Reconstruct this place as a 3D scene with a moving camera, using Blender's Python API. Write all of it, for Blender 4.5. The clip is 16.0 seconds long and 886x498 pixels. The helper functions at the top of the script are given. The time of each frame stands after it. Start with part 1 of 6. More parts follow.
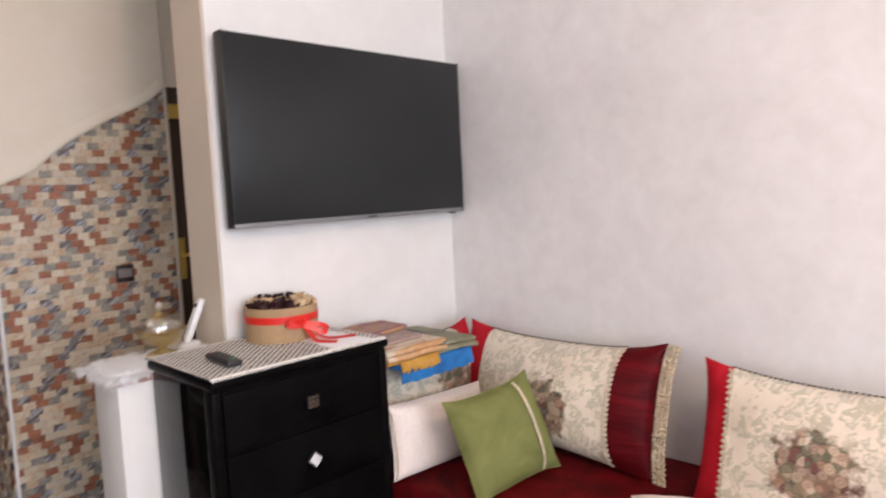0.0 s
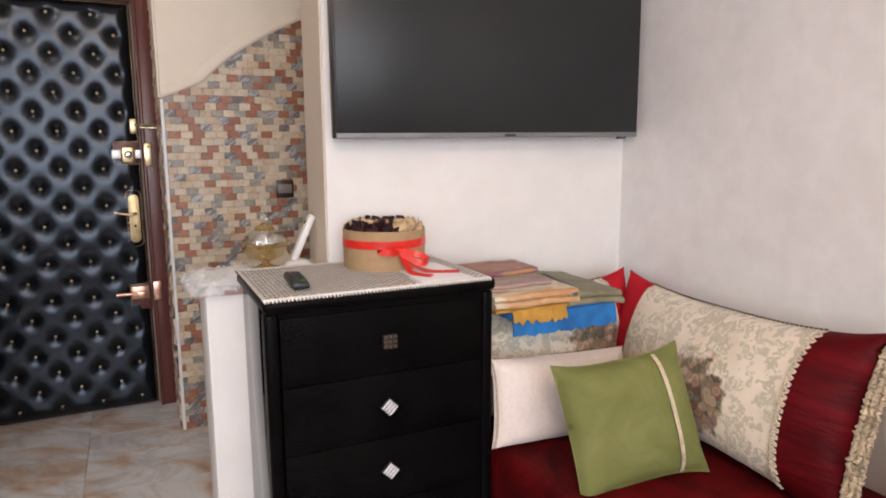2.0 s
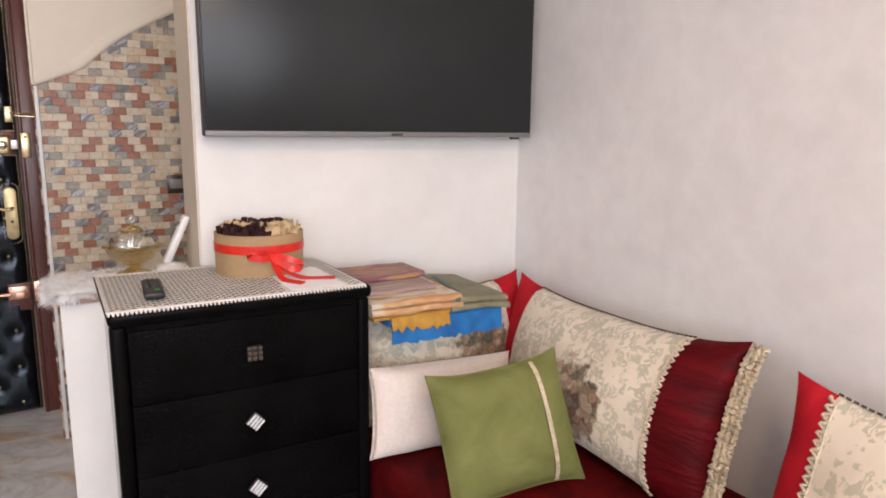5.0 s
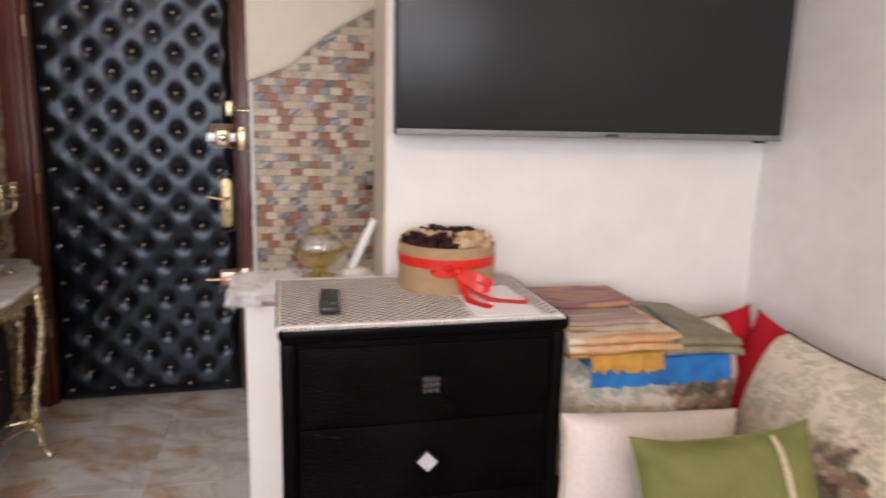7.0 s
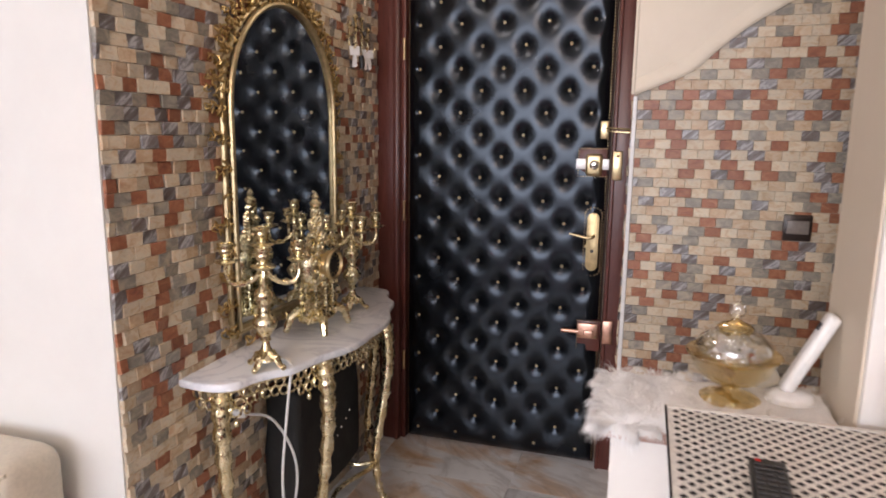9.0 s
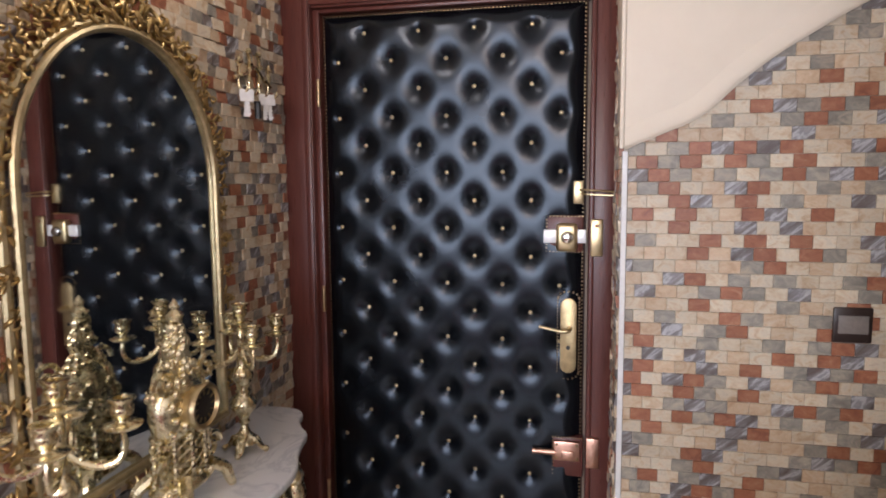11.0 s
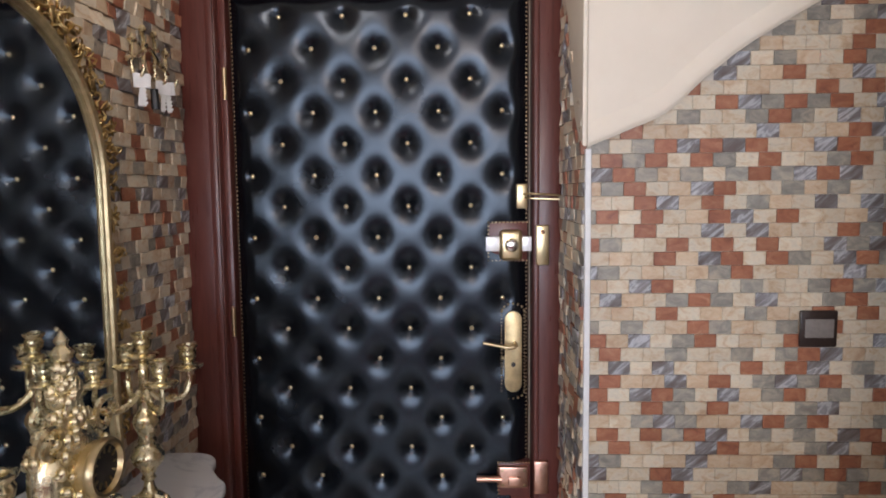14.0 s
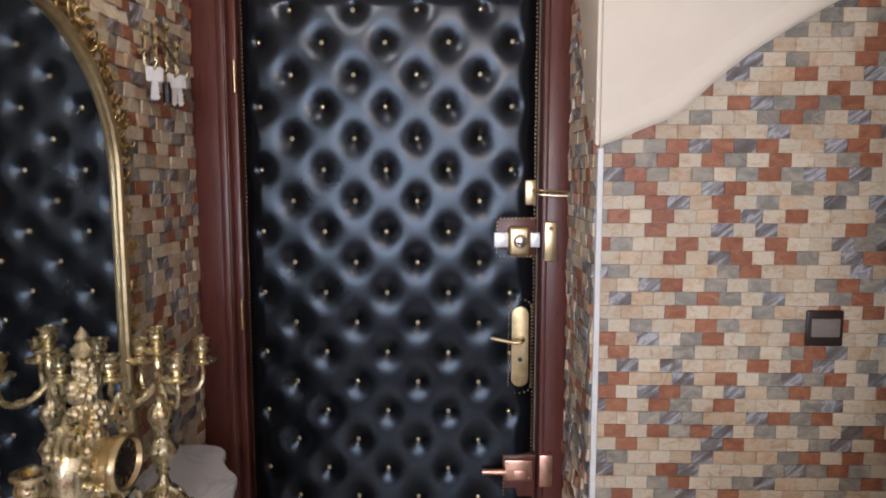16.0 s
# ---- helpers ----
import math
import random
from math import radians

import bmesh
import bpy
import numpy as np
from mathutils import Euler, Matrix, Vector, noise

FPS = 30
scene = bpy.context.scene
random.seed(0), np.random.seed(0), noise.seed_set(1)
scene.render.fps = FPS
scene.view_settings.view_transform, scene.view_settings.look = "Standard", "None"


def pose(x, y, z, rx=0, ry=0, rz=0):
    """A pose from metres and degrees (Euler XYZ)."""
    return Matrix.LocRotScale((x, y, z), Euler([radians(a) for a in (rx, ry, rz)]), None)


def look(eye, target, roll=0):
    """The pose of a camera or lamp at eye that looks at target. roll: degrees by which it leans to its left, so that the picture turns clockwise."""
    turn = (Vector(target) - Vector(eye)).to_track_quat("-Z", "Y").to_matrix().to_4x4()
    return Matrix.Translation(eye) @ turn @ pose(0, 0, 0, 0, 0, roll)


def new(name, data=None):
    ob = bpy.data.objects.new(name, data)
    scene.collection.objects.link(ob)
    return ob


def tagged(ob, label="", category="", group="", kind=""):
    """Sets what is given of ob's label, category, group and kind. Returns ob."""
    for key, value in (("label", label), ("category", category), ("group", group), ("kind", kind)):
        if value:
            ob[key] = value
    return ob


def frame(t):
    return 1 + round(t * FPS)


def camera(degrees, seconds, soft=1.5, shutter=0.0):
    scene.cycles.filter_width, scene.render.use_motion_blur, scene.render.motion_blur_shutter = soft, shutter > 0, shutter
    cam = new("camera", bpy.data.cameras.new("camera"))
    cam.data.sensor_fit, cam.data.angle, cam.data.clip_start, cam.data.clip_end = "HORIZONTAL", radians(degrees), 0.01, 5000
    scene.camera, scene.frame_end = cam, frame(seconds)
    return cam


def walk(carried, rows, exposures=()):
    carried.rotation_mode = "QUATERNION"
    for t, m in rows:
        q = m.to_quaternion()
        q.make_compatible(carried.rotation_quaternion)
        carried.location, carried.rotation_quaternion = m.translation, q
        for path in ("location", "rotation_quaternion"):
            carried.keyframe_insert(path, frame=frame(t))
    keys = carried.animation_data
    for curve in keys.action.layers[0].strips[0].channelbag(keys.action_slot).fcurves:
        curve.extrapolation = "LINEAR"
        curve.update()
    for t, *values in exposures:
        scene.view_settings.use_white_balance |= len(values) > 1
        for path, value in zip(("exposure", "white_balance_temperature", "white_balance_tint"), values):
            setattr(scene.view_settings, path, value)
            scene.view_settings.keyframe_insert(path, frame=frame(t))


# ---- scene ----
cam = camera(67.8, 16.0, soft=1.8, shutter=0.5)
PATH = [
    (0, (-0.176, -0.094, 1.481), (1.26, 1.287, 1.308), -2.6),
    (0.5, (-0.072, -0.032, 1.43), (1.169, 1.513, 1.164), -1.3),
    (1, (0.148, 0.007, 1.402), (1.123, 1.724, 1.085), -2.6),
    (1.5, (0.157, 0.002, 1.412), (1.208, 1.683, 1.146), -0.5),
    (2, (0.37, 0.007, 1.373), (1.218, 1.79, 1.054), -0.3),
    (2.5, (0.495, -0.003, 1.407), (1.291, 1.798, 1.053), -1.2),
    (3, (0.543, 0.028, 1.415), (1.475, 1.763, 1.066), -0.3),
    (5.5, (0.56, -0.016, 1.402), (1.602, 1.653, 1.043), 1.1),
    (6, (0.522, -0.007, 1.397), (1.613, 1.623, 1.005), 1.5),
    (6.5, (0.59, 0.128, 1.399), (1.44, 1.893, 0.996), 0.9),
    (7, (0.659, 0.259, 1.417), (1.127, 2.167, 1.043), 1.5),
    (7.5, (0.596, 0.434, 1.408), (0.724, 2.379, 0.961), 1.3),
    (8, (0.552, 0.576, 1.416), (0.319, 2.515, 0.986), 0.3),
    (8.5, (0.61, 0.756, 1.474), (0.111, 2.68, 1.252), -0.9),
    (9, (0.584, 0.904, 1.447), (0.009, 2.787, 1.096), 0.7),
    (9.5, (0.473, 1.089, 1.458), (0.158, 3.036, 1.132), 0.6),
    (10, (0.481, 1.286, 1.482), (-0.001, 3.21, 1.222), 0.0),
    (12.5, (0.332, 1.719, 1.516), (0.071, 3.694, 1.341), -1.5),
    (13, (0.28, 1.737, 1.506), (0.102, 3.723, 1.346), -0.3),
    (13.5, (0.211, 1.746, 1.478), (0.174, 3.734, 1.258), 2.7),
    (14, (0.248, 1.744, 1.481), (0.181, 3.735, 1.303), -0.6),
    (14.5, (0.273, 1.739, 1.499), (0.175, 3.729, 1.325), -2.3),
    (15, (0.245, 1.736, 1.494), (0.152, 3.722, 1.273), 0.4),
    (15.5, (0.202, 1.743, 1.478), (0.153, 3.725, 1.215), 1.9),
    (16, (0.206, 1.735, 1.502), (0.157, 3.723, 1.289), -0.0),
]
EXPOSURES = [(0.0, -0.08, 6750, 20), (1.0, -0.14, 7000, 20), (3.0, -0.13, 7050, 20), (6.0, -0.10, 7000, 20), (7.0, -0.22, 7100, 21), (8.5, -0.04, 7050, 22), (10.0, 0.13, 6900, 23), (12.5, 0.13, 6350, 17), (16.0, 0.13, 6450, 19)]
walk(cam, [(t, look(eye, target, roll)) for t, eye, target, roll in PATH], EXPOSURES)

# ---- light ----
world = bpy.data.worlds.new("sky")
scene.world = world
world.use_nodes = True
wn = world.node_tree
sky = wn.nodes.new("ShaderNodeTexSky")
sky.sky_type, sky.sun_disc, sky.sun_elevation, sky.sun_rotation = "NISHITA", False, radians(50), radians(200)
wn.links.new(sky.outputs[0], wn.nodes["Background"].inputs[0])
wn.nodes["Background"].inputs[1].default_value = 0.1


def lamp(name, kind, m, power, colour, size=0.1, size_y=None, spread=180):
    d = bpy.data.lights.new(name, kind)
    d.energy, d.color = power, colour
    if kind == "AREA":
        d.shape, d.size, d.size_y = "RECTANGLE", size, size_y
        d.spread = radians(spread)
    else:
        d.shadow_soft_size = size
    o = new(name, d)
    o.matrix_world = m
    return o


WIN = (-2.7, 1.2, 0.78, 2.60)
lamp("window_daylight", "AREA", look((-0.75, -3.28, 1.69), (-0.75, 0, 1.69)), 205, (0.74, 0.87, 1.0), 3.8, 1.76)
# added warm fill from above, set apart from the ceiling fitting
lamp("salon_fill_light", "POINT", pose(0.25, -0.7, 2.50), 66, (1.0, 0.76, 0.56), 0.12)
lamp("pendant_glow", "POINT", pose(-0.19, 2.9, 2.22), 4.5, (1.0, 0.95, 0.88), 0.05)


# ---- materials ----
def material(name, build):
    m = bpy.data.materials.new(name)
    m.use_nodes = True
    nt = m.node_tree
    bs = nt.nodes["Principled BSDF"]
    build(nt, bs)
    return m


def coords(nt, scale=(1, 1, 1), world_space=True, rot=(0, 0, 0)):
    mp = nt.nodes.new("ShaderNodeMapping")
    mp.inputs["Scale"].default_value = scale
    mp.inputs["Rotation"].default_value = rot
    if world_space:
        src = nt.nodes.new("ShaderNodeNewGeometry").outputs["Position"]
    else:
        src = nt.nodes.new("ShaderNodeTexCoord").outputs["Object"]
    nt.links.new(src, mp.inputs["Vector"])
    return mp.outputs[0]


def noisy(nt, vec, scale, detail=4, rough=0.55, distortion=0.0):
    n = nt.nodes.new("ShaderNodeTexNoise")
    n.inputs["Scale"].default_value, n.inputs["Detail"].default_value = scale, detail
    n.inputs["Roughness"].default_value, n.inputs["Distortion"].default_value = rough, distortion
    nt.links.new(vec, n.inputs["Vector"])
    return n.outputs["Fac"]


def ramp(nt, fac, stops):
    r = nt.nodes.new("ShaderNodeValToRGB")
    while len(r.color_ramp.elements) < len(stops):
        r.color_ramp.elements.new(0.5)
    for e, (p, c) in zip(r.color_ramp.elements, stops):
        e.position, e.color = p, (*c, 1) if len(c) == 3 else c
    nt.links.new(fac, r.inputs[0])
    return r.outputs[0]


def mix(nt, fac, a, b, blend="MIX"):
    m = nt.nodes.new("ShaderNodeMix")
    m.data_type, m.blend_type = "RGBA", blend
    for sock, v in ((m.inputs["Factor"], fac), (m.inputs["A"], a), (m.inputs["B"], b)):
        pass
    ins = [s for s in m.inputs if s.enabled]
    for s, v in zip(ins, (fac, a, b)):
        if isinstance(v, (int, float)):
            s.default_value = v
        elif isinstance(v, tuple):
            s.default_value = (*v, 1)
        else:
            nt.links.new(v, s)
    return [s for s in m.outputs if s.enabled][0]


def bump(nt, bs, height, strength=0.2, distance=0.002):
    b = nt.nodes.new("ShaderNodeBump")
    b.inputs["Strength"].default_value, b.inputs["Distance"].default_value = strength, distance
    nt.links.new(height, b.inputs["Height"])
    nt.links.new(b.outputs[0], bs.inputs["Normal"])


def plain(name, colour, rough=0.5, metal=0.0, spread=0.12, scale=30, bumps=0.1, world_space=False, coat=0.0, sheen=0.0, spec=0.5):
    """A surface with a little variation in colour, gloss and relief."""
    def build(nt, bs):
        v = coords(nt, world_space=world_space)
        f = noisy(nt, v, scale)
        g = noisy(nt, v, scale * 0.17, 3)
        lo = tuple(c * (1 - spread) for c in colour)
        hi = tuple(min(1, c * (1 + spread)) for c in colour)
        c1 = ramp(nt, f, ((0.3, lo), (0.7, hi)))
        c2 = ramp(nt, g, ((0.3, tuple(1 - spread for _ in range(3))), (0.7, (1, 1, 1))))
        nt.links.new(mix(nt, 1.0, c1, c2, "MULTIPLY"), bs.inputs["Base Color"])
        nt.links.new(ramp(nt, g, ((0.2, (rough * 0.85,) * 3), (0.8, (min(1, rough * 1.15),) * 3))), bs.inputs["Roughness"])
        bs.inputs["Metallic"].default_value = metal
        bs.inputs["Specular IOR Level"].default_value = spec
        bs.inputs["Coat Weight"].default_value = coat
        bs.inputs["Sheen Weight"].default_value = sheen
        bump(nt, bs, f, bumps, 0.001)
    return material(name, build)


def plaster(name, lo, hi, rough=0.6, scale=2.2, bumps=0.12):
    def build(nt, bs):
        v = coords(nt)
        a = noisy(nt, v, scale, 6, 0.65, 0.6)
        b = noisy(nt, v, scale * 6, 5, 0.6, 0.3)
        c = mix(nt, 0.45, ramp(nt, a, ((0.32, lo), (0.68, hi))), ramp(nt, b, ((0.3, lo), (0.7, hi))))
        nt.links.new(c, bs.inputs["Base Color"])
        nt.links.new(ramp(nt, b, ((0.3, (rough - 0.12,) * 3), (0.7, (rough + 0.1,) * 3))), bs.inputs["Roughness"])
        bump(nt, bs, b, bumps, 0.002)
    return material(name, build)


M_WHITE = plaster("white_wall_paint", (0.72, 0.705, 0.665), (0.82, 0.805, 0.77), 0.62, 1.4, 0.06)
M_PEARL = plaster("pearl_plaster", (0.69, 0.67, 0.65), (0.83, 0.82, 0.805), 0.46, 2.0, 0.14)
# white paint again, darkened in colour because too much light reaches the left wall
M_DARKWHITE = plaster("darkened_white_paint", (0.63, 0.63, 0.60), (0.70, 0.70, 0.67), 0.62, 1.4, 0.06)
M_CREAM = plaster("cream_plaster", (0.75, 0.655, 0.525), (0.82, 0.735, 0.605), 0.55, 1.6, 0.05)
M_BEIGE = plaster("beige_paint", (0.60, 0.51, 0.405), (0.67, 0.58, 0.47), 0.55, 1.6, 0.05)
M_CEIL = plaster("ceiling_paint", (0.78, 0.77, 0.74), (0.83, 0.82, 0.79), 0.7, 1.0, 0.04)
M_GROUT = plain("grout", (0.60, 0.53, 0.45), 0.9, bumps=0.3, world_space=True)


def tile_mat(name, stops, scale=26, distort=1.2, rough=0.42, streak=False):
    def build(nt, bs):
        v = coords(nt, (1, 1, 1.5), True, (0.5, 0.6, 0.3))
        if streak:
            # grain drawn out along the diagonal
            pos = coords(nt)
            cb = nt.nodes.new("ShaderNodeCombineXYZ")
            for k, axis in enumerate(((1.0, 1.0, -1.25), (0.22, 0.22, 0.22))):
                dt = nt.nodes.new("ShaderNodeVectorMath")
                dt.operation = "DOT_PRODUCT"
                dt.inputs[1].default_value = axis
                nt.links.new(pos, dt.inputs[0])
                nt.links.new(dt.outputs["Value"], cb.inputs[k])
            v = cb.outputs[0]
        f = noisy(nt, v, scale, 5, 0.6, distort)
        g = noisy(nt, v, 160, 3)
        oi = nt.nodes.new("ShaderNodeObjectInfo").outputs["Random"]
        ri = nt.nodes.new("ShaderNodeNewGeometry").outputs["Random Per Island"]
        c = ramp(nt, f, stops)
        c = mix(nt, 0.8, c, ramp(nt, oi, ((0, (0.78, 0.77, 0.76)), (1, (1, 1, 1)))), "MULTIPLY")
        c = mix(nt, 0.8, c, ramp(nt, ri, ((0, (0.78, 0.77, 0.76)), (1, (1, 1, 1)))), "MULTIPLY")
        c = mix(nt, 0.5, c, ramp(nt, g, ((0.3, (0.8, 0.8, 0.8)), (0.7, (1, 1, 1)))), "MULTIPLY")
        nt.links.new(c, bs.inputs["Base Color"])
        bs.inputs["Roughness"].default_value = rough
        bump(nt, bs, f, 0.35, 0.003)
    return material(name, build)


TILES = [
    tile_mat("cream_stone_tile", ((0.26, (0.58, 0.39, 0.24)), (0.40, (0.72, 0.56, 0.38)), (0.52, (0.82, 0.71, 0.54)), (0.62, (0.75, 0.67, 0.53)), (0.74, (0.64, 0.46, 0.29)))),
    tile_mat("sand_stone_tile", ((0.28, (0.56, 0.36, 0.22)), (0.5, (0.72, 0.54, 0.36)), (0.72, (0.78, 0.66, 0.50)))),
    tile_mat("terracotta_tile", ((0.25, (0.25, 0.09, 0.055)), (0.45, (0.40, 0.15, 0.08)), (0.6, (0.47, 0.20, 0.11)), (0.75, (0.55, 0.30, 0.18)))),
    tile_mat("grey_stone_tile", ((0.25, (0.24, 0.22, 0.19)), (0.45, (0.34, 0.32, 0.275)), (0.58, (0.47, 0.42, 0.34)), (0.75, (0.62, 0.51, 0.38)))),
    tile_mat("slate_tile", ((0.3, (0.13, 0.085, 0.07)), (0.44, (0.21, 0.18, 0.17)), (0.52, (0.29, 0.28, 0.285)), (0.58, (0.64, 0.64, 0.66)), (0.63, (0.32, 0.32, 0.34)), (0.78, (0.52, 0.50, 0.47))), 30, 0.5, 0.38, True),
]


def floor_build(nt, bs):
    v = coords(nt, (1, 1, 1), True, (0, 0, 0.5))
    oi = nt.nodes.new("ShaderNodeObjectInfo").outputs["Random"]
    cb = nt.nodes.new("ShaderNodeCombineXYZ")
    ml = nt.nodes.new("ShaderNodeMath")
    ml.operation = "MULTIPLY"
    ml.inputs[1].default_value = 3.0
    nt.links.new(oi, ml.inputs[0])
    nt.links.new(ml.outputs[0], cb.inputs[2])
    ad = nt.nodes.new("ShaderNodeVectorMath")
    st = nt.nodes.new("ShaderNodeMapping")
    st.inputs["Scale"].default_value = (1, 1.5, 1)
    nt.links.new(v, st.inputs[0])
    nt.links.new(st.outputs[0], ad.inputs[0])
    nt.links.new(cb.outputs[0], ad.inputs[1])
    w = ad.outputs[0]
    base = ramp(nt, noisy(nt, w, 3.0, 7, 0.62, 1.2), ((0.3, (0.60, 0.60, 0.595)), (0.5, (0.78, 0.78, 0.77)), (0.72, (0.87, 0.87, 0.86))))
    rust = ramp(nt, noisy(nt, w, 2.6, 5, 0.55, 0.5), ((0.50, (0, 0, 0)), (0.64, (1, 1, 1))))
    veins = ramp(nt, noisy(nt, w, 2.0, 5, 0.6, 1.6), ((0.45, (1, 1, 1)), (0.5, (0.78, 0.76, 0.74)), (0.55, (1, 1, 1))))
    ochre = ramp(nt, noisy(nt, w, 9.0, 5), ((0.3, (0.54, 0.34, 0.20)), (0.7, (0.72, 0.55, 0.40))))
    c = mix(nt, rust, base, ochre)
    c = mix(nt, 0.8, c, veins, "MULTIPLY")
    nt.links.new(c, bs.inputs["Base Color"])
    bs.inputs["Roughness"].default_value = 0.28
    bs.inputs["Specular IOR Level"].default_value = 0.38


M_FLOOR = material("polished_floor_tile", floor_build)
M_JOINT = plain("floor_joint", (0.55, 0.52, 0.48), 0.8, world_space=True)


def marble_build(nt, bs):
    v = coords(nt)
    a = noisy(nt, v, 3.6, 6, 0.6, 1.6)
    c = ramp(nt, a, ((0.36, (0.87, 0.89, 0.92)), (0.46, (0.84, 0.865, 0.90)), (0.5, (0.68, 0.71, 0.76)), (0.54, (0.85, 0.875, 0.905)), (0.7, (0.88, 0.90, 0.93))))
    nt.links.new(c, bs.inputs["Base Color"])
    bs.inputs["Roughness"].default_value = 0.15


M_MARBLE = material("white_marble", marble_build)
M_PINK = plaster("pink_marble", (0.40, 0.24, 0.19), (0.56, 0.37, 0.31), 0.35, 14, 0.05)


def wood_build(lo, hi, rough, scale=(26, 26, 2)):
    def build(nt, bs):
        v = coords(nt, scale, True)
        a = noisy(nt, v, 1.6, 6, 0.65, 1.0)
        b = noisy(nt, v, 6.0, 5, 0.6, 0.4)
        c = mix(nt, 0.4, ramp(nt, a, ((0.3, lo), (0.7, hi))), ramp(nt, b, ((0.3, lo), (0.7, hi))))
        nt.links.new(c, bs.inputs["Base Color"])
        nt.links.new(ramp(nt, b, ((0.3, (rough - 0.08,) * 3), (0.7, (rough + 0.1,) * 3))), bs.inputs["Roughness"])
        bump(nt, bs, b, 0.12, 0.001)
    return build


M_MAHOG = material("mahogany", wood_build((0.075, 0.020, 0.015), (0.145, 0.042, 0.031), 0.34))
M_DARKWOOD = material("dark_wood", wood_build((0.035, 0.016, 0.009), (0.08, 0.035, 0.02), 0.38))


def leather_build(nt, bs):
    v = coords(nt, world_space=False)
    vo = nt.nodes.new("ShaderNodeTexVoronoi")
    vo.inputs["Scale"].default_value = 420
    nt.links.new(v, vo.inputs["Vector"])
    n = noisy(nt, v, 5, 4)
    nt.links.new(ramp(nt, n, ((0.3, (0.002, 0.0026, 0.004)), (0.7, (0.004, 0.005, 0.007)))), bs.inputs["Base Color"])
    nt.links.new(ramp(nt, n, ((0.3, (0.23,) * 3), (0.7, (0.28,) * 3))), bs.inputs["Roughness"])
    bs.inputs["Specular IOR Level"].default_value = 0.43
    # blue of the daylight put into the leather's own reflection colour
    bs.inputs["Specular Tint"].default_value = (0.76, 0.87, 1.0, 1)
    bump(nt, bs, vo.outputs["Distance"], 0.12, 0.0006)


M_LEATHER = material("black_padded_leather", leather_build)


def gold_build(nt, bs):
    v = coords(nt, world_space=False)
    a = noisy(nt, v, 70, 4)
    b = noisy(nt, v, 18, 4)
    nt.links.new(ramp(nt, b, ((0.3, (0.68, 0.57, 0.33)), (0.7, (0.93, 0.84, 0.59)))), bs.inputs["Base Color"])
    nt.links.new(ramp(nt, a, ((0.3, (0.16,) * 3), (0.7, (0.34,) * 3))), bs.inputs["Roughness"])
    bs.inputs["Metallic"].default_value = 1.0
    bump(nt, bs, a, 0.35, 0.002)


M_GOLD = material("cast_brass", gold_build)


def gilt_build(nt, bs):
    v = coords(nt, world_space=False)
    a = noisy(nt, v, 80, 4)
    b = noisy(nt, v, 16, 4)
    nt.links.new(ramp(nt, b, ((0.3, (0.36, 0.25, 0.10)), (0.7, (0.64, 0.47, 0.22)))), bs.inputs["Base Color"])
    nt.links.new(ramp(nt, a, ((0.3, (0.26,) * 3), (0.7, (0.48,) * 3))), bs.inputs["Roughness"])
    bs.inputs["Metallic"].default_value = 1.0
    bump(nt, bs, a, 0.4, 0.002)


M_GILT = material("antique_gilt", gilt_build)
M_BRASS = plain("satin_brass", (0.66, 0.53, 0.31), 0.32, 1.0, 0.1, 60, 0.06)
M_OLDBRASS = plain("worn_old_brass", (0.56, 0.43, 0.24), 0.42, 1.0, 0.2, 40, 0.1)
M_NAIL = plain("antique_nail", (0.52, 0.38, 0.22), 0.35, 1.0, 0.15, 60, 0.05)
M_GOLDPAINT = plain("lacquered_gold", (0.72, 0.47, 0.10), 0.3, 0.35, 0.1, 60, 0.05)
M_PALEGOLD = plain("pale_gold_leaf", (0.60, 0.49, 0.29), 0.4, 0.9, 0.18, 50, 0.15)
M_COPPER = plain("pink_copper", (0.66, 0.38, 0.28), 0.32, 1.0, 0.12, 60, 0.06)
M_CHROME = plain("chrome", (0.75, 0.74, 0.71), 0.14, 1.0, 0.05, 60, 0.02)


def mirror_build(nt, bs):
    bs.inputs["Base Color"].default_value = (0.78, 0.81, 0.81, 1)
    bs.inputs["Metallic"].default_value = 1.0
    v = coords(nt)
    nt.links.new(ramp(nt, noisy(nt, v, 9), ((0.4, (0.015,) * 3), (0.7, (0.05,) * 3))), bs.inputs["Roughness"])


M_MIRROR = material("mirror_glass", mirror_build)


def screen_build(nt, bs):
    v = coords(nt)
    nt.links.new(ramp(nt, noisy(nt, v, 3), ((0.3, (0.016, 0.018, 0.018)), (0.7, (0.02, 0.022, 0.022)))), bs.inputs["Base Color"])
    bs.inputs["Roughness"].default_value = 0.3
    bs.inputs["Specular IOR Level"].default_value = 0.28


M_SCREEN = material("television_screen", screen_build)
M_BLACKPL = plain("black_plastic", (0.02, 0.02, 0.021), 0.4, 0, 0.2, 90, 0.1)
M_BROWNPL = plain("dark_brown_plastic", (0.035, 0.022, 0.018), 0.35, 0, 0.15, 90, 0.05)
M_DULLSTUD = plain("tarnished_stud", (0.16, 0.12, 0.09), 0.4, 0.8, 0.2, 90, 0.1)
M_GREYBTN = plain("grey_rocker", (0.23, 0.20, 0.18), 0.4, 0, 0.1, 90, 0.03)
M_WHITEPL = plain("white_plastic", (0.78, 0.77, 0.75), 0.35, 0, 0.05, 60, 0.03)
M_CREAMPL = plain("cream_plastic", (0.66, 0.58, 0.46), 0.4, 0, 0.06, 60, 0.03)


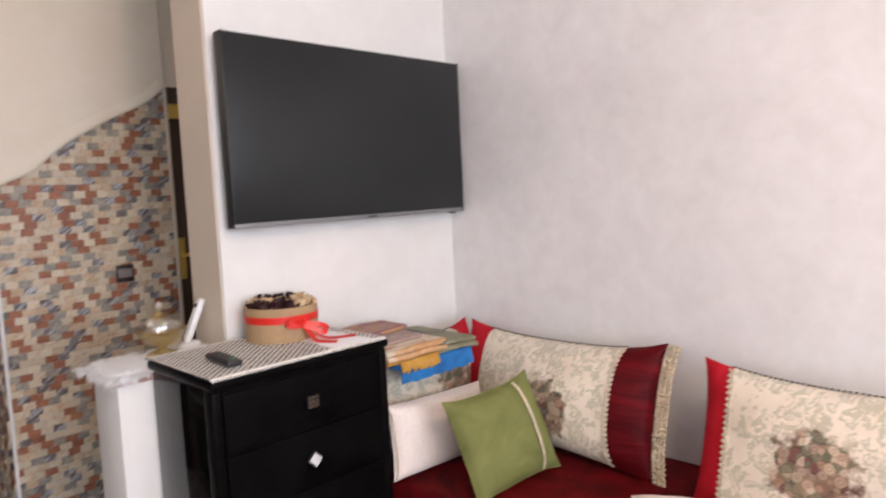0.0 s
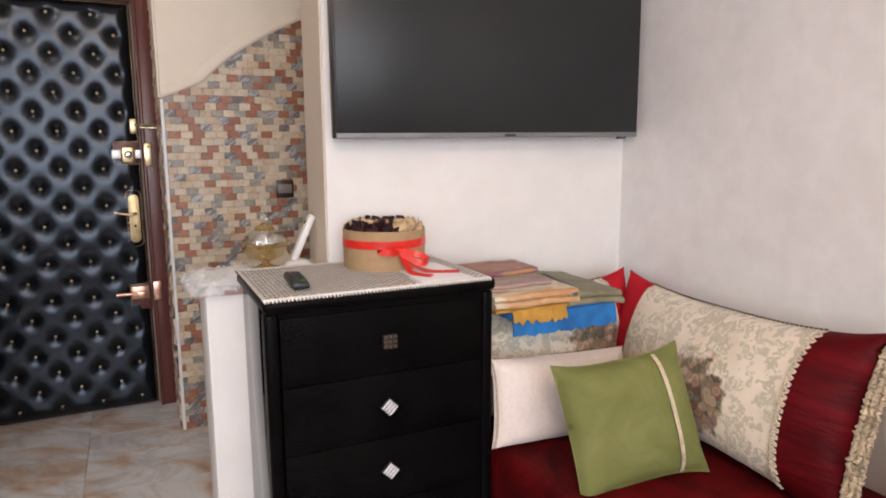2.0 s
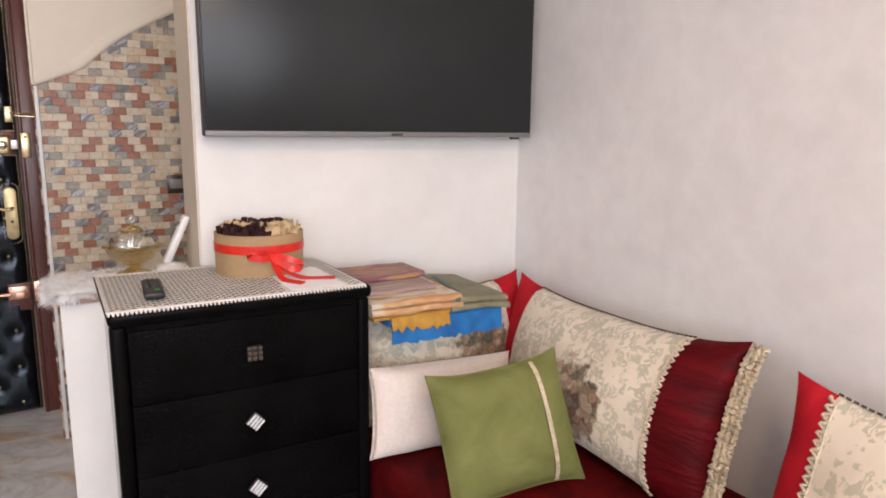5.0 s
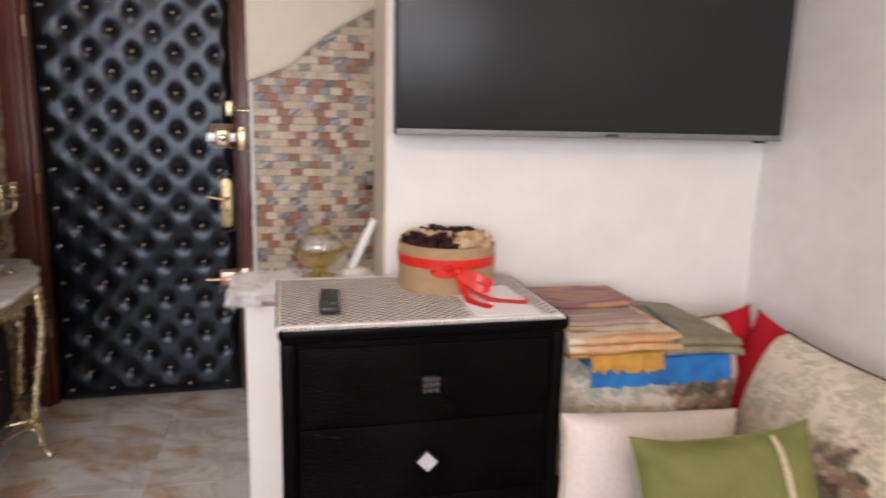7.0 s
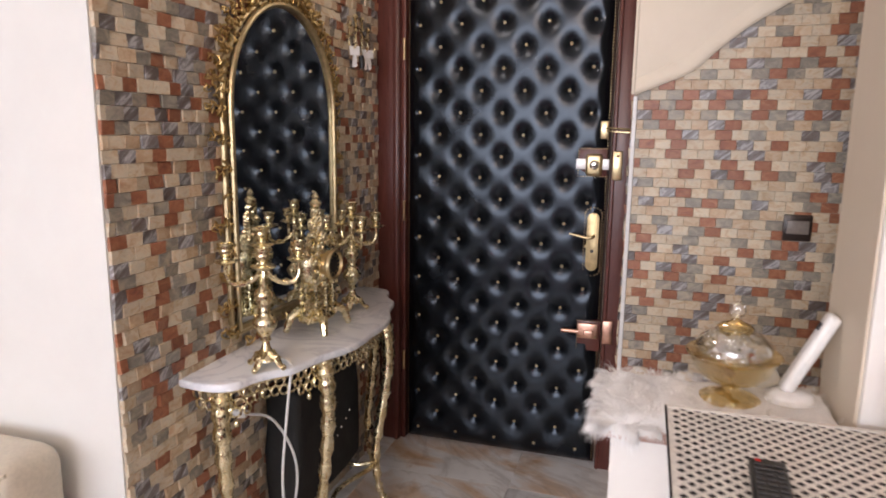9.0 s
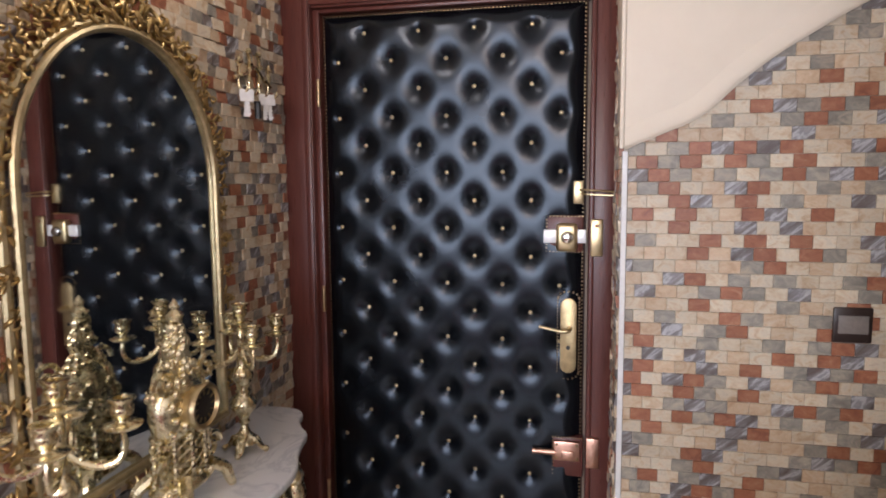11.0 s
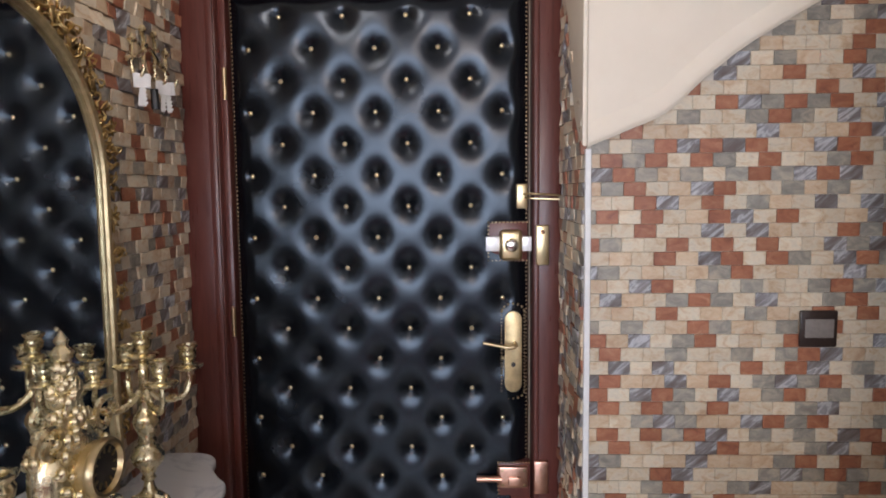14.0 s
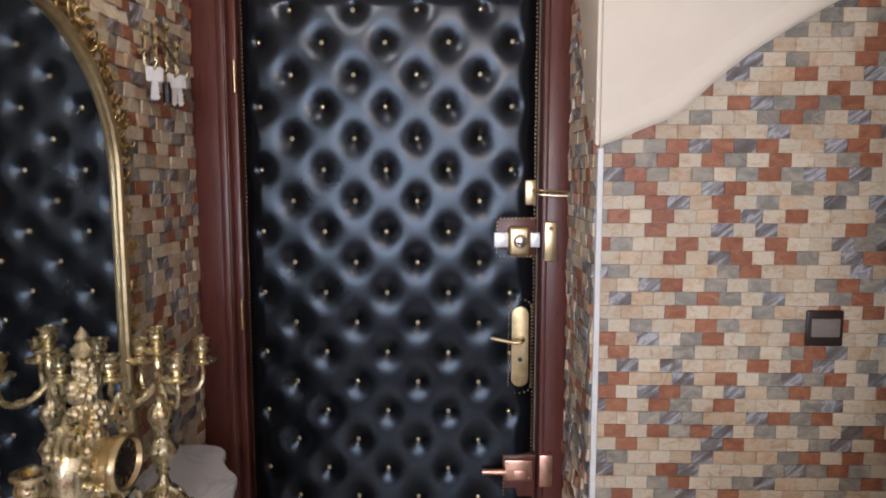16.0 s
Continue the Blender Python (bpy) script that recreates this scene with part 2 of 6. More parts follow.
def croc_build(nt, bs):
    v = coords(nt, (1, 1, 1.5), False)
    vo = nt.nodes.new("ShaderNodeTexVoronoi")
    vo.feature = "DISTANCE_TO_EDGE"
    vo.inputs["Scale"].default_value = 70
    nt.links.new(v, vo.inputs["Vector"])
    n = noisy(nt, v, 7, 4)
    h = ramp(nt, vo.outputs["Distance"], ((0.0, (0, 0, 0)), (0.14, (1, 1, 1))))
    nt.links.new(ramp(nt, n, ((0.3, (0.002, 0.0018, 0.0018)), (0.7, (0.0045, 0.004, 0.004)))), bs.inputs["Base Color"])
    nt.links.new(ramp(nt, n, ((0.3, (0.3,) * 3), (0.7, (0.45,) * 3))), bs.inputs["Roughness"])
    bs.inputs["Specular IOR Level"].default_value = 0.03
    bump(nt, bs, h, 0.6, 0.0015)


M_CROC = material("black_embossed_lacquer", croc_build)
M_LACQ = plain("black_lacquer", (0.004, 0.0035, 0.0035), 0.32, 0, 0.2, 20, 0.08, spec=0.05)


M_BEZEL = plain("brushed_grey_bezel", (0.20, 0.20, 0.20), 0.5, 0.2, 0.08, 60, 0.03)
M_GLOSS = plain("polished_black_lacquer", (0.004, 0.0035, 0.0035), 0.08, 0, 0.2, 20, 0.02, spec=0.16)

M_WEAVE = plain("natural_straw", (0.84, 0.81, 0.75), 0.8, 0, 0.15, 120, 0.3)
M_WEAVEB = plain("black_straw", (0.028, 0.026, 0.025), 0.75, 0, 0.2, 120, 0.3)


def velvet(name, lo, hi, scale=6, sheen=0.7):
    def build(nt, bs):
        v = coords(nt, world_space=True)
        a = noisy(nt, v, scale, 5, 0.6, 0.8)
        b = noisy(nt, v, 220, 2)
        nt.links.new(ramp(nt, a, ((0.3, lo), (0.7, hi))), bs.inputs["Base Color"])
        bs.inputs["Roughness"].default_value = 0.75
        bs.inputs["Specular IOR Level"].default_value = 0.12
        bs.inputs["Sheen Weight"].default_value = sheen
        bs.inputs["Sheen Roughness"].default_value = 0.35
        bs.inputs["Sheen Tint"].default_value = (*[min(1, c * 3) for c in hi], 1)
        bump(nt, bs, b, 0.25, 0.001)
    return material(name, build)


def crease_shade_build(nt, bs):
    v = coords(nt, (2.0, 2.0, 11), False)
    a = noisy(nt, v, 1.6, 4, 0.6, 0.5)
    # fold shade put into the colour: the noise that dents also darkens
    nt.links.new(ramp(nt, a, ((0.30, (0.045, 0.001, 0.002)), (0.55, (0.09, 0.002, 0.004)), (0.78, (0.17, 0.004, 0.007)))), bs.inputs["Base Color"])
    bs.inputs["Roughness"].default_value = 0.55
    bs.inputs["Specular IOR Level"].default_value = 0.1
    bump(nt, bs, a, 0.7, 0.012)


M_REDVEL = material("crimson_velvet", crease_shade_build)
M_REDSAT = velvet("red_satin", (0.36, 0.008, 0.016), (0.56, 0.016, 0.028), 7, 0.12)
M_SEATRED = velvet("dark_red_velvet_seat", (0.035, 0.0007, 0.0012), (0.16, 0.003, 0.005), 6, 0.0)
M_GREEN = velvet("olive_green_velvet", (0.14, 0.15, 0.045), (0.205, 0.215, 0.075), 8, 0.2)
M_WHITEFAB = plain("ivory_pink_satin", (0.80, 0.70, 0.63), 0.6, 0, 0.06, 90, 0.2, sheen=0.3)
M_CREAMFAB = plain("cream_upholstery", (0.62, 0.55, 0.44), 0.7, 0, 0.07, 120, 0.3, sheen=0.2)
M_TRIM = plain("beige_braid", (0.64, 0.54, 0.40), 0.7, 0, 0.3, 160, 0.8)
M_GOLDTRIM = plain("gold_thread_fringe", (0.66, 0.55, 0.38), 0.55, 0.1, 0.35, 220, 1.0)
M_CORD = plain("brown_cord", (0.10, 0.06, 0.03), 0.7, 0, 0.3, 160, 0.5)


def damask(name, flower_at):
    """Cream brocade: pale scrolls over the ground and one posy of woven roses, laid out in the cushion's own plane."""
    def build(nt, bs):
        tc = nt.nodes.new("ShaderNodeTexCoord").outputs["Object"]
        fl = nt.nodes.new("ShaderNodeMapping")
        fl.inputs["Scale"].default_value = (1, 0.0, 1)
        nt.links.new(tc, fl.inputs[0])
        v = fl.outputs[0]
        # curls: broken rings round scattered centres, bent by noise
        wn_ = nt.nodes.new("ShaderNodeTexNoise")
        wn_.inputs["Scale"].default_value, wn_.inputs["Detail"].default_value = 30, 2
        nt.links.new(v, wn_.inputs["Vector"])
        bend = nt.nodes.new("ShaderNodeVectorMath")
        bend.operation = "MULTIPLY_ADD"
        bend.inputs[1].default_value = (0.10, 0.0, 0.10)
        nt.links.new(wn_.outputs["Color"], bend.inputs[0])
        nt.links.new(v, bend.inputs[2])
        scroll = nt.nodes.new("ShaderNodeTexVoronoi")
        scroll.inputs["Scale"].default_value = 32
        nt.links.new(bend.outputs[0], scroll.inputs["Vector"])
        mask = ramp(nt, noisy(nt, v, 34, 3), ((0.36, (0, 0, 0)), (0.46, (1, 1, 1))))
        leaf = ramp(nt, scroll.outputs["Distance"], ((0.0, (1, 1, 1)), (0.10, (1, 1, 1)), (0.14, (0, 0, 0)), (0.22, (0, 0, 0)), (0.28, (1, 1, 1)), (0.48, (1, 1, 1)), (0.56, (0, 0, 0))))
        k = nt.nodes.new("ShaderNodeMath")
        k.operation = "MULTIPLY"
        nt.links.new(mask, k.inputs[0])
        nt.links.new(leaf, k.inputs[1])
        ground = ramp(nt, noisy(nt, v, 14, 4), ((0.3, (0.70, 0.60, 0.47)), (0.7, (0.80, 0.71, 0.58))))
        c = mix(nt, k.outputs[0], ground, (0.52, 0.47, 0.35))
        # posy
        d = nt.nodes.new("ShaderNodeVectorMath")
        d.operation = "DISTANCE"
        d.inputs[1].default_value = (flower_at[0], 0, flower_at[1])
        nt.links.new(v, d.inputs[0])
        wob = noisy(nt, v, 22, 3)
        sm = nt.nodes.new("ShaderNodeMath")
        sm.operation = "MULTIPLY_ADD"
        sm.inputs[1].default_value = 0.17
        nt.links.new(wob, sm.inputs[0])
        nt.links.new(d.outputs["Value"], sm.inputs[2])
        inside = ramp(nt, sm.outputs[0], ((0.185, (1, 1, 1)), (0.205, (0, 0, 0))))
        vo = nt.nodes.new("ShaderNodeTexVoronoi")
        vo.inputs["Scale"].default_value = 40
        nt.links.new(v, vo.inputs["Vector"])
        sep = nt.nodes.new("ShaderNodeSeparateColor")
        nt.links.new(vo.outputs["Color"], sep.inputs[0])
        petals = ramp(nt, sep.outputs[0], ((0.0, (0.14, 0.13, 0.08)), (0.26, (0.25, 0.22, 0.14)), (0.36, (0.60, 0.46, 0.33)), (0.56, (0.34, 0.18, 0.11)), (0.70, (0.64, 0.52, 0.38)), (0.88, (0.20, 0.08, 0.06))))
        rings = ramp(nt, vo.outputs["Distance"], ((0.1, (1, 1, 1)), (0.28, (0.62, 0.55, 0.5)), (0.42, (1, 1, 1)), (0.62, (0.5, 0.45, 0.4))))
        petals = mix(nt, 0.9, petals, rings, "MULTIPLY")
        c = mix(nt, inside, c, petals)
        nt.links.new(c, bs.inputs["Base Color"])
        bs.inputs["Roughness"].default_value = 0.6
        bs.inputs["Sheen Weight"].default_value = 0.2
        th = nt.nodes.new("ShaderNodeTexWave")
        th.inputs["Scale"].default_value = 150
        nt.links.new(tc, th.inputs[0])
        bump(nt, bs, mix(nt, 0.5, k.outputs[0], th.outputs[0]), 0.3, 0.0012)
    return material(name, build)


def thin_glass(tint, gloss=0.22):
    """Thin blown glass: tinted clear body, gloss by Fresnel, cut facets in the relief."""
    def build(nt, bs):
        tr = nt.nodes.new("ShaderNodeBsdfTransparent")
        tr.inputs[0].default_value = (*tint, 1)
        bs.inputs["Base Color"].default_value = (*tint, 1)
        bs.inputs["Roughness"].default_value = 0.05
        bs.inputs["Metallic"].default_value = 1.0
        vo = nt.nodes.new("ShaderNodeTexVoronoi")
        vo.inputs["Scale"].default_value = 75
        nt.links.new(coords(nt, world_space=False), vo.inputs["Vector"])
        bump(nt, bs, vo.outputs["Distance"], 0.8, 0.004)
        lw = nt.nodes.new("ShaderNodeLayerWeight")
        lw.inputs[0].default_value = 0.5
        pw = nt.nodes.new("ShaderNodeMath")
        pw.operation = "POWER"
        pw.inputs[1].default_value = 3.0
        nt.links.new(lw.outputs["Facing"], pw.inputs[0])
        ad = nt.nodes.new("ShaderNodeMath")
        ad.operation = "MULTIPLY_ADD"
        ad.inputs[1].default_value = 0.5
        ad.inputs[2].default_value = gloss
        nt.links.new(pw.outputs[0], ad.inputs[0])
        ms = nt.nodes.new("ShaderNodeMixShader")
        nt.links.new(ad.outputs[0], ms.inputs[0])
        nt.links.new(tr.outputs[0], ms.inputs[1])
        nt.links.new(bs.outputs[0], ms.inputs[2])
        nt.links.new(ms.outputs[0], nt.nodes["Material Output"].inputs[0])
    return build


M_AMBER = material("amber_glass", thin_glass((0.975, 0.92, 0.76)))
M_CLEAR = material("clear_glass", thin_glass((0.995, 0.993, 0.98), 0.30))
M_LUSTRE = material("gilded_glass", thin_glass((0.93, 0.82, 0.58), 0.34))


def pane_build(nt, bs):
    bs.inputs["Transmission Weight"].default_value = 1.0
    bs.inputs["Roughness"].default_value = 0.0


M_PANE = material("window_pane", pane_build)
M_KRAFT = plain("kraft_card", (0.40, 0.26, 0.135), 0.75, 0, 0.06, 60, 0.1)
M_RIBBON = plain("red_satin_ribbon", (0.72, 0.022, 0.012), 0.32, 0, 0.12, 40, 0.1)
M_ROSE_D = plain("dark_plum_petals", (0.040, 0.006, 0.008), 0.6, 0, 0.4, 60, 0.3)
M_ROSE_L = plain("ivory_petals", (0.72, 0.52, 0.30), 0.6, 0, 0.15, 60, 0.3)


def fur_build(nt, bs):
    v = coords(nt)
    nt.links.new(ramp(nt, noisy(nt, v, 30, 4), ((0.3, (0.92, 0.915, 0.905)), (0.7, (0.97, 0.97, 0.965)))), bs.inputs["Base Color"])
    bs.inputs["Roughness"].default_value = 0.9
    bs.inputs["Sheen Weight"].default_value = 0.5
    tr = nt.nodes.new("ShaderNodeBsdfTranslucent")
    tr.inputs[0].default_value = (0.95, 0.95, 0.94, 1)
    ms = nt.nodes.new("ShaderNodeMixShader")
    ms.inputs[0].default_value = 0.3
    nt.links.new(bs.outputs[0], ms.inputs[1])
    nt.links.new(tr.outputs[0], ms.inputs[2])
    nt.links.new(ms.outputs[0], nt.nodes["Material Output"].inputs[0])


M_FUR = material("white_faux_fur", fur_build)
M_HIDE = plain("white_hide", (0.93, 0.93, 0.925), 0.9, 0, 0.03, 60, 0.4, sheen=0.3)
M_BAG = plain("black_fabric", (0.008, 0.008, 0.008), 0.7, 0, 0.4, 80, 0.5)
M_CABLE = plain("white_cable", (0.70, 0.70, 0.68), 0.4, 0, 0.05, 60, 0.02)
M_DIAL = plain("dark_dial", (0.03, 0.027, 0.024), 0.4, 0, 0.3, 80, 0.1)
M_KEY = plain("nickel_key", (0.88, 0.88, 0.88), 0.35, 0.25, 0.05, 60, 0.05)


def cloth(name, stops, scale=(6, 30, 6), rough=0.85, spin=0.0):
    def build(nt, bs):
        v = coords(nt, scale, False, (0, 0, spin))
        f = noisy(nt, v, 1.0, 3, 0.6, 0.6)
        nt.links.new(ramp(nt, f, stops), bs.inputs["Base Color"])
        bs.inputs["Roughness"].default_value = rough
        bs.inputs["Sheen Weight"].default_value = 0.06
        bump(nt, bs, noisy(nt, coords(nt, (300, 300, 300), False), 1.0, 2), 0.3, 0.001)
    return material(name, build)


M_IKAT = cloth("orange_ikat", ((0.38, (0.55, 0.28, 0.12)), (0.46, (0.60, 0.36, 0.18)), (0.52, (0.66, 0.56, 0.42)), (0.60, (0.66, 0.58, 0.45)), (0.64, (0.50, 0.22, 0.09))), (5, 16, 5))
M_PURPLE = cloth("plum_ikat", ((0.36, (0.24, 0.09, 0.10)), (0.46, (0.30, 0.15, 0.17)), (0.52, (0.46, 0.24, 0.09)), (0.6, (0.32, 0.20, 0.20)), (0.68, (0.20, 0.09, 0.12))), (5, 22, 5))
M_OLIVE = cloth("olive_grey_wool", ((0.3, (0.17, 0.155, 0.09)), (0.55, (0.25, 0.23, 0.14)), (0.7, (0.20, 0.19, 0.12))), (12, 12, 12))
M_BLUE = cloth("bright_blue_wool", ((0.3, (0.003, 0.10, 0.30)), (0.7, (0.004, 0.19, 0.50))), (14, 14, 14))
M_OCHRE = cloth("ochre_wool", ((0.3, (0.42, 0.20, 0.025)), (0.7, (0.55, 0.30, 0.06))), (14, 14, 14))
M_INDIGO = cloth("faded_indigo", ((0.3, (0.06, 0.08, 0.10)), (0.7, (0.12, 0.14, 0.14))), (14, 14, 14))
M_STRIPE = cloth("mauve_stripe", ((0.40, (0.42, 0.30, 0.24)), (0.5, (0.30, 0.19, 0.19)), (0.6, (0.45, 0.36, 0.27))), (2, 40, 2))


# ---- mesh helpers ----
def finish(bm, smooth=True, angle=40):
    bmesh.ops.recalc_face_normals(bm, faces=bm.faces)
    if smooth:
        lim = radians(angle)
        for f in bm.faces:
            f.smooth = True
        for e in bm.edges:
            if len(e.link_faces) == 2 and e.calc_face_angle(0) > lim:
                e.smooth = False
    return bm


def as_mesh(name, bm, mats, smooth=True, angle=40):
    finish(bm, smooth, angle)
    me = bpy.data.meshes.new(name)
    bm.to_mesh(me)
    bm.free()
    for m in mats if isinstance(mats, (list, tuple)) else [mats]:
        me.materials.append(m)
    return me


def part(name, bm, mat, parent, label="", smooth=True, angle=40):
    me = bm if isinstance(bm, bpy.types.Mesh) else as_mesh(name, bm, mat, smooth, angle)
    o = new(name, me)
    o.parent = parent
    return tagged(o, label)


def group_at(name, m, label, category, group=""):
    o = new(name)
    o.empty_display_size = 0.05
    o.matrix_world = m
    return tagged(o, label, category, group)


def solo(name, bm, mat, label, category, m=None, group="", smooth=True):
    o = new(name, as_mesh(name, bm, mat, smooth))
    if m is not None:
        o.matrix_world = m
    return tagged(o, label, category, group)


def setting(name, bm, mat, label="", smooth=False):
    o = new(name, as_mesh(name, bm, mat, smooth))
    return tagged(o, label, "", "", "structure")


def box(x0, x1, y0, y1, z0, z1, bevel=0.0, segs=2, bm=None):
    bm = bm or bmesh.new()
    r = bmesh.ops.create_cube(bm, size=1)
    vs = r["verts"]
    for v in vs:
        v.co = Vector((x0 + (v.co.x + 0.5) * (x1 - x0), y0 + (v.co.y + 0.5) * (y1 - y0), z0 + (v.co.z + 0.5) * (z1 - z0)))
    if bevel > 0:
        es = list({e for v in vs for e in v.link_edges})
        bmesh.ops.bevel(bm, geom=es, offset=bevel, segments=segs, affect="EDGES", profile=0.5)
    return bm


def lathe(profile, n=24, bm=None, m=None, squash=1.0):
    """A turned solid round z from (radius, height) pairs."""
    bm = bm or bmesh.new()
    rings = []
    for r, z in profile:
        ring = []
        for i in range(n):
            a = 2 * math.pi * i / n
            p = Vector((r * math.cos(a), r * math.sin(a) * squash, z))
            ring.append(bm.verts.new(m @ p if m else p))
        rings.append(ring)
    for a, b in zip(rings, rings[1:]):
        for i in range(n):
            j = (i + 1) % n
            bm.faces.new((a[i], a[j], b[j], b[i]))
    for ring in (rings[0], rings[-1]):
        bm.faces.new(ring)
    return bm


def tube(points, radius, n=8, bm=None, closed=False, flat=1.0):
    """A swept tube along points; radius is a number or one per point."""
    bm = bm or bmesh.new()
    pts = [Vector(p) for p in points]
    k = len(pts)
    rad = radius if isinstance(radius, (list, tuple)) else [radius] * k
    rings = []
    up = Vector((0, 0, 1))
    prev = None
    for i, p in enumerate(pts):
        a = pts[(i - 1) % k] if closed or i > 0 else p
        b = pts[(i + 1) % k] if closed or i < k - 1 else p
        t = (b - a).normalized()
        s = t.cross(up if prev is None else prev)
        if s.length < 1e-4:
            s = t.cross(Vector((1, 0, 0)))
        s.normalize()
        u = s.cross(t).normalized()
        prev = u
        rings.append([bm.verts.new(p + rad[i] * (math.cos(2 * math.pi * j / n) * s + flat * math.sin(2 * math.pi * j / n) * u)) for j in range(n)])
    pairs = list(zip(rings, rings[1:])) + ([(rings[-1], rings[0])] if closed else [])
    for a, b in pairs:
        for j in range(n):
            bm.faces.new((a[j], a[(j + 1) % n], b[(j + 1) % n], b[j]))
    if not closed:
        bm.faces.new(rings[0])
        bm.faces.new(rings[-1])
    return bm


def ball(c, r, bm=None, u=10, v=7, scale=(1, 1, 1)):
    bm = bm or bmesh.new()
    bmesh.ops.create_uvsphere(bm, u_segments=u, v_segments=v, radius=r, matrix=Matrix.Translation(c) @ Matrix.Diagonal((*scale, 1)))
    return bm


def arc(pts, steps=8):
    """A smooth curve through points (Catmull-Rom)."""
    p = [Vector(q) for q in pts]
    p = [2 * p[0] - p[1]] + p + [2 * p[-1] - p[-2]]
    out = []
    for i in range(1, len(p) - 2):
        for s in range(steps):
            t = s / steps
            a, b, c, d = p[i - 1], p[i], p[i + 1], p[i + 2]
            out.append(0.5 * ((2 * b) + (c - a) * t + (2 * a - 5 * b + 4 * c - d) * t * t + (3 * b - a - 3 * c + d) * t ** 3))
    out.append(p[-2])
    return out


def slab(outline, z0, z1, bevel=0.0, segs=2):
    """A plate with a drawn outline in x, y."""
    bm = bmesh.new()
    lo = [bm.verts.new((x, y, z0)) for x, y in outline]
    hi = [bm.verts.new((x, y, z1)) for x, y in outline]
    n = len(lo)
    f0 = bm.faces.new(lo)
    f1 = bm.faces.new(hi)
    for i in range(n):
        bm.faces.new((lo[i], lo[(i + 1) % n], hi[(i + 1) % n], hi[i]))
    if bevel:
        bmesh.ops.recalc_face_normals(bm, faces=bm.faces)
        es = list(f0.edges) + list(f1.edges)
        bmesh.ops.bevel(bm, geom=es, offset=bevel, segments=segs, affect="EDGES", profile=0.5)
    return bm


def moved(bm, m):
    bmesh.ops.transform(bm, matrix=m, verts=bm.verts)
    return bm


# ---- the plan, in metres ----
XL, XR = -0.57, 2.11          # hall's left wall, salon's right wall
YTV, YTV2 = 2.04, 2.27        # television wall, front and back
YM, YD = 3.29, 3.665          # mosaic wall, door frame
XREV = 0.53                   # the mosaic return beside the door
XM = 1.335                    # where the mosaic wall ends
CEIL = 2.7
XFAR, YBACK = -2.9, -3.3

# ---- structure ----
fl = setting("floor", box(XFAR, 2.5, YBACK, 4.0, -0.12, -0.012), M_JOINT, "pale marble-look floor tiles with rusty patches")
# unseen carpet, added so the door leather reflects a dark floor
setting("floor_carpet", box(XFAR + 0.05, 1.30, YBACK + 0.05, 1.10, -0.002, 0.008, 0.003), M_SEATRED, "dark red carpet added out of view to dim reflections", True)
setting("ceiling", box(XFAR - 0.15, 2.5, YBACK - 0.15, 4.0, CEIL, CEIL + 0.15), M_CEIL, "plain white ceiling")
setting("wall_right", box(XR, XR + 0.39, YBACK - 0.15, YTV + 0.1, -0.012, CEIL), M_PEARL, "pearly mottled stucco wall")
setting("wall_television", box(0.933, XR, YTV, YTV2, -0.012, CEIL), M_WHITE, "smooth white wall behind the television")
setting("trim_wall_end", box(0.929, 0.933, YTV + 0.012, YTV2, 0.0, CEIL - 0.003), M_BEIGE, "beige painted end of the wall")
setting("wall_salon_left", box(XFAR, XL, 2.08, 2.3, -0.012, CEIL), M_DARKWHITE, "plain white wall")
setting("wall_hall_left", box(XL - 0.3, XL, 2.3, 4.0, -0.012, CEIL), M_GROUT)
setting("wall_far", box(XFAR - 0.15, XFAR, YBACK - 0.15, 2.3, -0.012, CEIL), M_WHITE)
setting("wall_mosaic", box(XREV, XM, YM, 4.0, -0.012, CEIL), M_GROUT)
setting("wall_above_door", box(XL, XREV, YD + 0.005, 4.0, 2.145, CEIL), M_CREAM, "cream wall above the door")
setting("wall_behind_door", box(XL, XREV, 3.76, 4.0, -0.012, 2.145), M_CREAM)
setting("wall_hall_end", box(2.35, 2.5, YTV + 0.1, 4.0, -0.012, CEIL), M_CREAM)
setting("wall_hall_back", box(XM, 2.35, YM + 0.02, 4.0, 2.085, CEIL), M_CREAM)
setting("wall_hall_side", box(2.22, 2.35, YM + 0.02, 4.0, -0.012, 2.085), M_CREAM)
x0, x1, z0, z1 = WIN
setting("wall_back_sill", box(XFAR, XR, YBACK - 0.15, YBACK, -0.012, z0), M_WHITE)
setting("wall_back_head", box(XFAR, XR, YBACK - 0.15, YBACK, z1, CEIL), M_WHITE)
setting("wall_back_left", box(XFAR, x0, YBACK - 0.15, YBACK, z0, z1), M_WHITE)
setting("wall_back_right", box(x1, XR, YBACK - 0.15, YBACK, z0, z1), M_WHITE)
win = setting("window_1", box(x0, x1, YBACK - 0.03, YBACK + 0.06, z0 - 0.04, z0, 0.004), M_WHITEPL, "wide white window behind the walker")
for a, b, c, d in ((x0, x1, z0, z0 + 0.06), (x0, x1, z1 - 0.06, z1), (x0, x0 + 0.06, z0 + 0.06, z1 - 0.06), (x1 - 0.06, x1, z0 + 0.06, z1 - 0.06), (-0.78, -0.72, z0 + 0.06, z1 - 0.06)):
    part("window_frame", box(a, b, YBACK - 0.13, YBACK - 0.07, c, d, 0.005), M_WHITEPL, win)
for a, b in ((x0 + 0.06, -0.78), (-0.72, x1 - 0.06)):
    p = part("pane", box(a, b, YBACK - 0.104, YBACK - 0.098, z0 + 0.06, z1 - 0.06), M_PANE, win)
    p.visible_shadow = False

